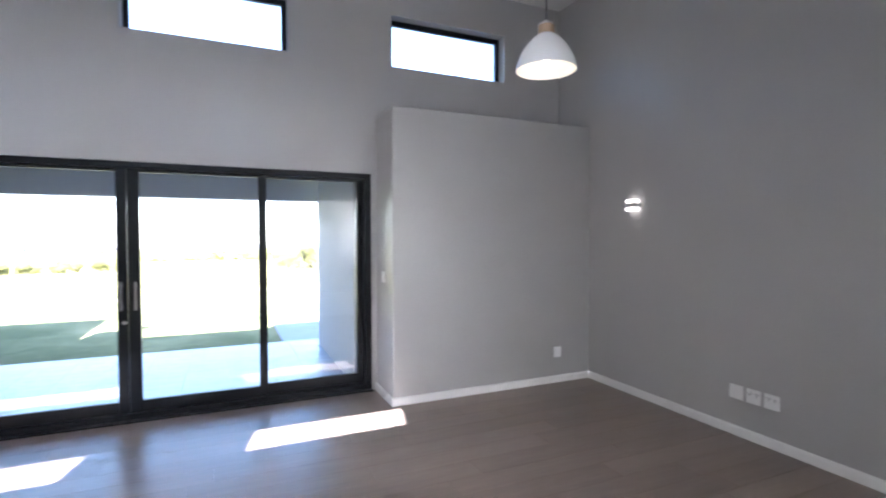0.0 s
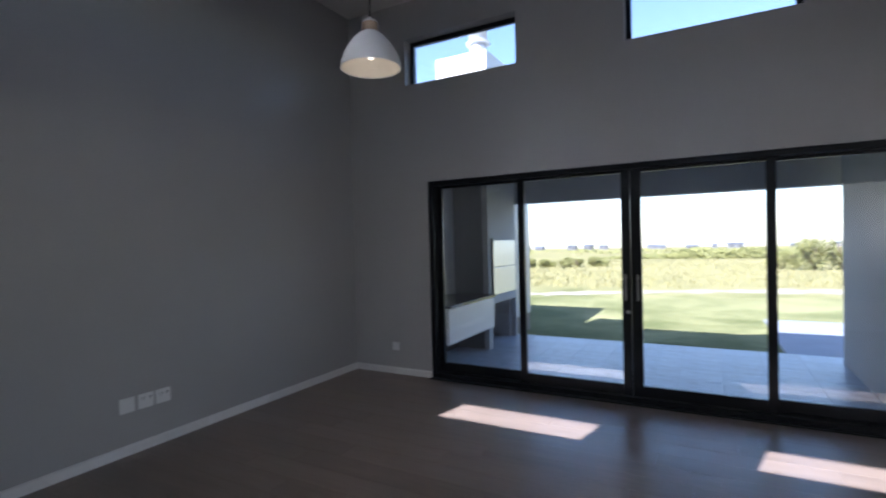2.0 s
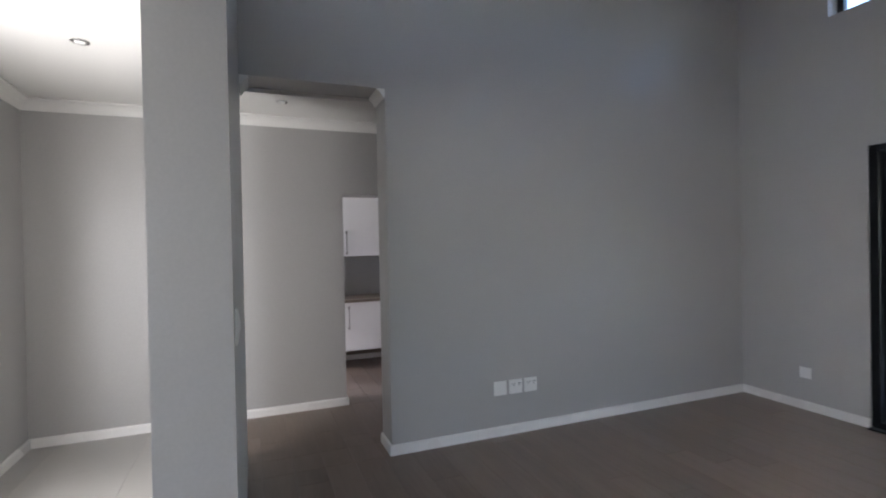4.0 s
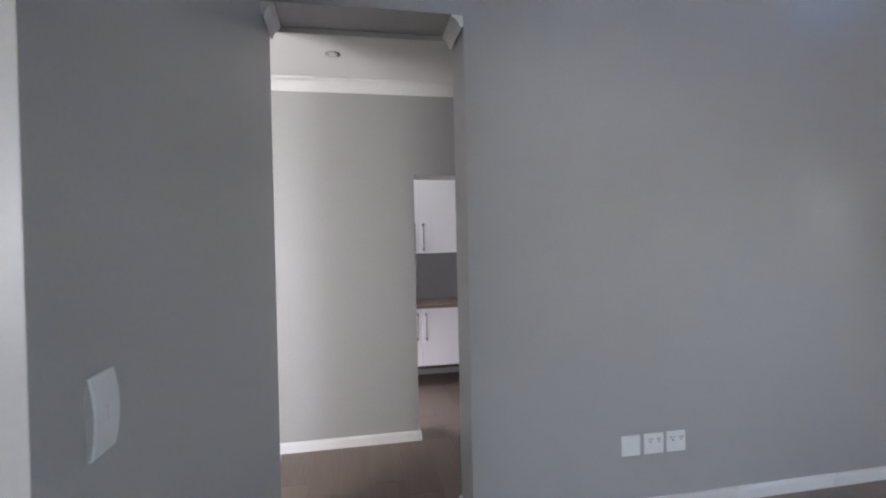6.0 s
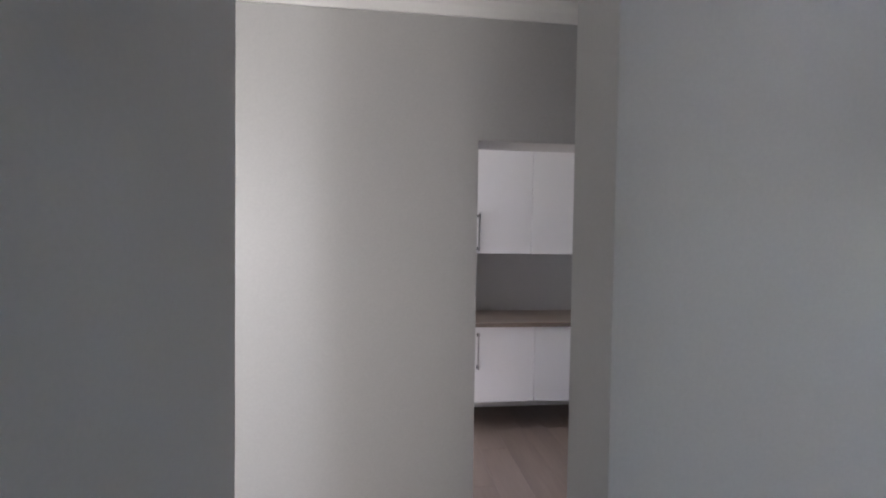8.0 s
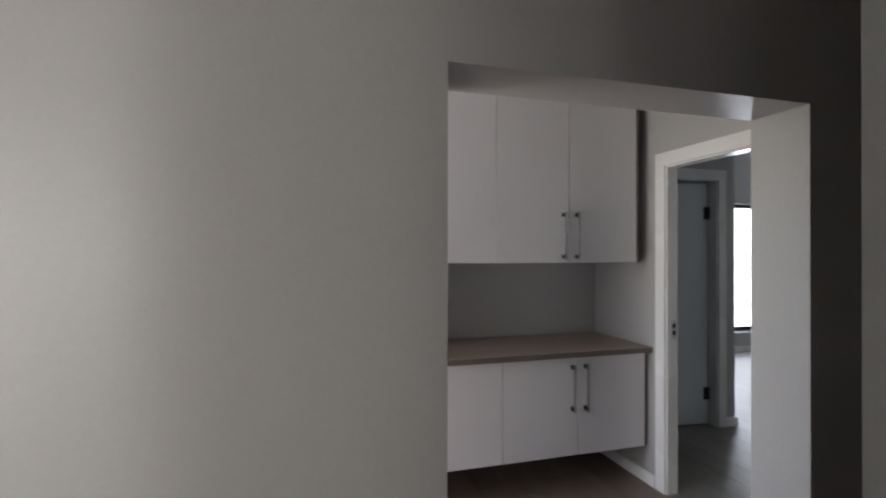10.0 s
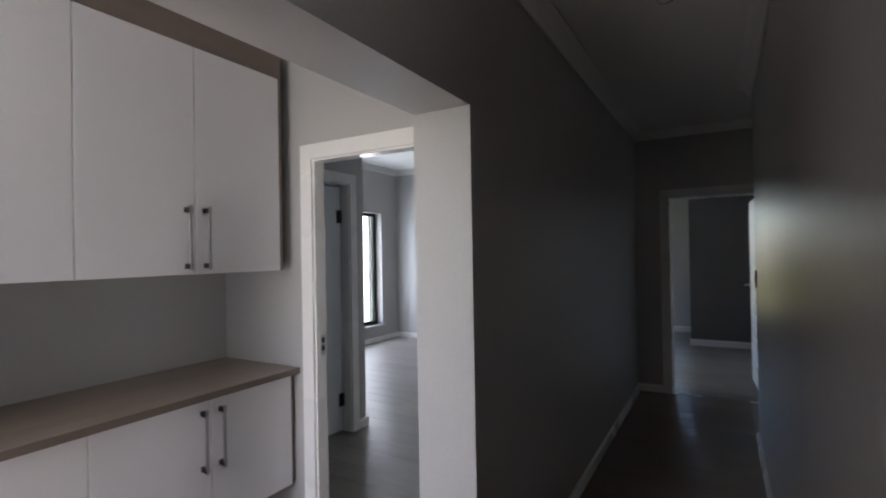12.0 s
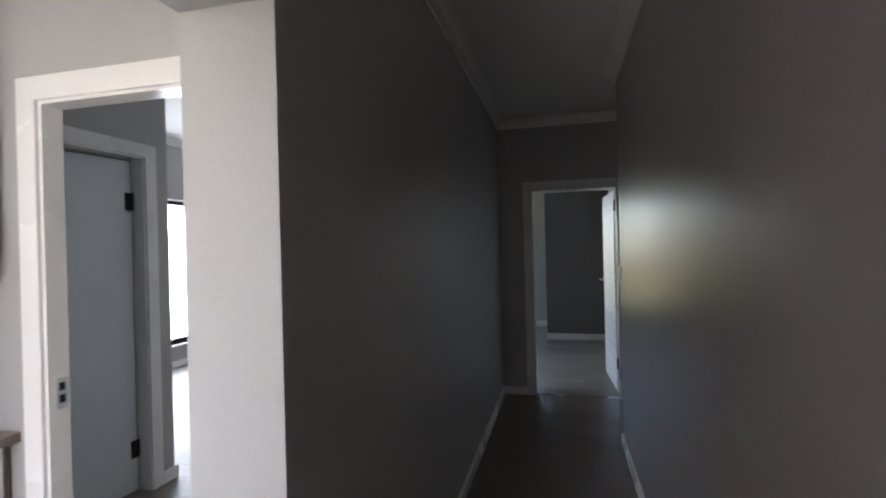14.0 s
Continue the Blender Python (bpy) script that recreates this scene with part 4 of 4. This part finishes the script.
def shrub(x, y, r, h, seed, name="shrub", label="rounded green bush on the dry veld"):
    """Short branching stems under many small leaf clumps with gaps between them."""
    rr = random.Random(seed)
    t = thing(name, label, name, "bushes on the veld", at=(x, y, land(y)))
    stems = bmesh.new()
    for k in range(6):
        a = rr.uniform(0, 6.28)
        tip = (math.cos(a) * r * 0.6, math.sin(a) * r * 0.6, h * rr.uniform(0.5, 0.8))
        one = rod((0, 0, 0), tip, 0.03 + 0.01 * h, 6)
        me = bpy.data.meshes.new("tmp")
        one.to_mesh(me), one.free()
        stems.from_mesh(me)
        bpy.data.meshes.remove(me)
    part("trunk", stems, BARK, t)
    bm = bmesh.new()
    lobes = [(rr.uniform(-0.55, 0.55) * r, rr.uniform(-0.55, 0.55) * r, h * rr.uniform(0.18, 0.72), rr.uniform(0.3, 0.55)) for _ in range(9)]
    for k in range(1700):
        lx, ly, lz, lr = rr.choice(lobes)
        d = Vector((rr.gauss(0, 1), rr.gauss(0, 1), rr.gauss(0, 0.8))).normalized() * rr.uniform(0.6, 1.0)
        c = Vector((lx + d.x * lr * r, ly + d.y * lr * r, max(0.05, lz + d.z * lr * h * 0.7)))
        u = Vector((rr.gauss(0, 1), rr.gauss(0, 1), rr.gauss(0, 1))).normalized()
        v = u.orthogonal().normalized()
        sz = rr.uniform(0.035, 0.085) * (0.6 + 0.4 * h)
        q = [bm.verts.new(c + u * sz), bm.verts.new(c + v * sz * 0.6), bm.verts.new(c - u * sz), bm.verts.new(c - v * sz * 0.6)]
        bm.faces.new(q)
    part("crown", bm, LEAF, t)
    return t


rng = random.Random(11)
for k in range(9):
    shrub(-10.5 + k * 0.75 + rng.uniform(-0.25, 0.25), 35.0 + k * 0.5 + rng.uniform(-1.0, 1.0), rng.uniform(0.5, 0.85), rng.uniform(0.65, 1.0), 20 + k)
for x, y, r, h, sd in ((8.0, 35.4, 1.2, 1.45, 93), (9.6, 34.4, 1.5, 2.3, 91), (11.2, 34.8, 1.6, 2.2, 92), (13.4, 35.2, 1.7, 2.1, 94)):
    shrub(x, y, r, h, sd, "tree", "low dense tree at the lawn edge")


def leaf_quad(bm, c, size, flat):
    u = Vector((rng.gauss(0, 1), rng.gauss(0, 1), rng.gauss(0, flat))).normalized()
    v = u.orthogonal().normalized()
    bm.faces.new([bm.verts.new(c + u * size), bm.verts.new(c + v * size * 0.7), bm.verts.new(c - u * size), bm.verts.new(c - v * size * 0.7)])


# low scrub in scattered patches, a denser belt that thins out towards the chimney side, and tufts of tall grass
bm = bmesh.new()
clumps = [(rng.uniform(-150, 180), rng.uniform(85, 210), rng.uniform(2, 7)) for _ in range(150)]
for k in range(7000):
    x, y, w = rng.choice(clumps)
    x, y = x + rng.gauss(0, w), y + rng.gauss(0, 1.5)
    leaf_quad(bm, Vector((x, y, land(y) + rng.uniform(0, 1.0))), rng.uniform(0.2, 0.45), 0.5)
for k in range(15000):
    x, y = rng.uniform(-10, 75), rng.uniform(66, 78)
    top = 1.15 + 0.25 * math.sin(x * 0.31) + 0.2 * math.sin(x * 0.83)
    leaf_quad(bm, Vector((x, y, land(y) + rng.uniform(0, top) * min(1.0, (x + 12) / 14))), rng.uniform(0.14, 0.30), 0.7)
tagged(part("far_bushland", bm, LEAF, None), "far belt of low green bush", "bushland", kind="stuff")
TUFT = surface("dry_grass_blades", (0.22, 0.20, 0.082), rough=0.8, vary=0.3, coarse=0.6, bump=0.0)
bm = bmesh.new()
for k in range(9000):
    y = rng.uniform(15.5, 60)
    x = rng.uniform(-0.65, 0.65) * (y + 6) + 2
    if y < 15.2 + 0.42 * x:
        continue
    h, a = rng.uniform(0.10, 0.30), rng.uniform(0, 3.14)
    dx, dy, z = math.cos(a) * 0.05, math.sin(a) * 0.05, land(y) - 0.01
    lean = rng.uniform(-0.08, 0.08)
    bm.faces.new([bm.verts.new((x - dx, y - dy, z)), bm.verts.new((x + dx, y + dy, z)), bm.verts.new((x + lean, y + lean, z + h))])
tagged(part("tall_grass", bm, TUFT, None), "tufts of tall dry yellow grass on the veld", "grass", kind="stuff")


def far_house(x, y, w, d, h, roof_h):
    t = thing("house", "small far house with pale walls and a dark roof", "house", "far houses", at=(x, y, land(y)))
    part("wall", box(-w / 2, w / 2, -d / 2, d / 2, 0, h), FAR_WALL, t)
    bm = bmesh.new()
    e = 0.4
    v = [bm.verts.new(p) for p in ((-w / 2 - e, -d / 2 - e, h), (w / 2 + e, -d / 2 - e, h), (w / 2 + e, d / 2 + e, h), (-w / 2 - e, d / 2 + e, h), (-w / 2 - e, 0, h + roof_h), (w / 2 + e, 0, h + roof_h))]
    for f in ((0, 1, 5, 4), (2, 3, 4, 5), (0, 4, 3), (1, 2, 5), (3, 2, 1, 0)):
        bm.faces.new([v[i] for i in f])
    part("roof", bm, FAR_ROOF, t)
    nwin = max(2, int(w / 3))
    for k in range(nwin):
        cx = -w / 2 + (k + 0.5) * w / nwin
        part("window", box(cx - 0.6, cx + 0.6, -d / 2 - 0.05, -d / 2 - 0.005, h * 0.3, h * 0.75), PANE_DARK, t)
    return t


for k in range(26):
    far_house(-215 + k * 17 + rng.uniform(-6, 6), 360 + rng.uniform(-70, 110), rng.uniform(4, 9), rng.uniform(5, 8), rng.uniform(1.6, 3.0), rng.uniform(0.8, 1.6))


# ---- floor boards and paving, piece by piece ----
def piece_mesh(name, lx, ly, h, chamfer, material):
    bm = bmesh.new()
    c = chamfer
    low = [bm.verts.new(p) for p in ((0, 0, -h), (lx, 0, -h), (lx, ly, -h), (0, ly, -h))]
    mid_ = [bm.verts.new(p) for p in ((0, 0, -c), (lx, 0, -c), (lx, ly, -c), (0, ly, -c))]
    top = [bm.verts.new(p) for p in ((c, c, 0), (lx - c, c, 0), (lx - c, ly - c, 0), (c, ly - c, 0))]
    bm.faces.new(top)
    for k in range(4):
        j = (k + 1) % 4
        bm.faces.new((low[k], low[j], mid_[j], mid_[k]))
        bm.faces.new((mid_[k], mid_[j], top[j], top[k]))
    return mesh_of(name, bm, material)


MESHES = {}


def piece(name, x0, x1, y0, y1, z, h, chamfer, gap, material, parent):
    lx, ly = x1 - x0 - gap, y1 - y0 - gap
    if lx < 0.02 or ly < 0.02:
        return
    key = (name, round(lx, 3), round(ly, 3), material.name)
    if key not in MESHES:
        MESHES[key] = piece_mesh(name, lx, ly, h, chamfer, material)
    ob = new(name, MESHES[key])
    ob.location = (x0 + gap / 2, y0 + gap / 2, z)
    ob.parent = parent


def planks(floor, rects, material, width=0.192, length=1.285, seed=3):
    """Rows of boards along x over rectangles (x0, x1, y0, y1), staggered row by row, cut at the walls."""
    for x0, x1, y0, y1 in rects:
        row = math.floor(y0 / width)
        while row * width < y1:
            a, b = max(y0, row * width), min(y1, (row + 1) * width)
            shift = random.Random(seed * 1000 + row).uniform(0, length)
            k = math.floor((x0 - shift) / length)
            while k * length + shift < x1:
                piece("plank", max(x0, k * length + shift), min(x1, (k + 1) * length + shift), a, b, 0.0, 0.008, 0.0012, 0.0006, material, floor)
                k += 1
            row += 1


floor = structure("floor", box(-3.2, RX, -5.0, 0.0, -0.12, -0.009), SCREED, "brown wood-look laminate plank floor", "floor")
planks(floor, [(LX - 0.002, RX, NIB_Y1, 0), (NIB_X, RX, NIB_Y0 + 0.11, NIB_Y1), (PX0, PX1, NIB_Y0 + 0.11, 0), (PX1, LX - 0.002, OPEN_Y0, OPEN_Y1)], FLOOR)
planks(floor, [(LOBBY_X, PX0, LOBBY_Y0, LOBBY_Y1), (-2.93, LOBBY_X, -4.8, DOORWALL)], FLOOR)
floor_p = structure("floor_passage_end", box(PX0, 0.02, 0.003, END_Y + 0.1, -0.1, -0.009), SCREED, "dark plank floor at the passage end", "floor")
planks(floor_p, [(PX0, PX1, 0, END_Y), (PX1, 0.02, 0.47, END_Y)], FLOOR)
floor_b = structure("floor_bedroom", box(-5.25, LOBBY_X, DOORWALL + 0.003, 3.1, -0.1, -0.009), SCREED, "grey-brown plank floor of the bedroom", "floor")
planks(floor_b, [(DX0, DX1, DOORWALL, -1.795), (-3.2, LOBBY_X, -1.795, -0.54), (-5.25, LOBBY_X, -0.54, 3.1)], FLOOR_GREY)
floor_e = structure("floor_end_room", box(-3.4, 0.02, END_Y + 0.103, 5.4, -0.1, -0.009), SCREED, "grey-brown plank floor of the end room", "floor")
planks(floor_e, [(EX0, EX1, END_Y + 0.03, 1.69), (-3.4, 0.02, 1.69, 5.4)], FLOOR_GREY)
floor_k = structure("floor_hall", box(PX0, RX, BACK, NIB_Y0 + 0.107, -0.1, -0.0085), SCREED, "grey tiled hall and kitchen floor", "floor")
for i in range(14):
    for j in range(7):
        x0, y0 = PX0 + i * 0.603, NIB_Y0 + 0.11 - (j + 1) * 0.603
        piece("tile", x0, min(RX, x0 + 0.603), max(BACK, y0), y0 + 0.603, 0.0, 0.008, 0.0006, 0.0012, HALL_TILE, floor_k)
patio = structure("pavement_patio", box(0.5, 9.0, FRONT + 0.004, 2.73, PZ - 0.0295, PZ - 0.021), EXTERIOR, "grey concrete paving of the covered patio", "pavement")
for i in range(21):
    for j in range(6):
        x0, y0 = 0.503 + i * 0.405, FRONT + 0.008 + j * 0.413
        piece("paver", x0, x0 + 0.405, y0, y0 + 0.413, PZ, 0.02, 0.0015, 0.002, PAVER, patio)
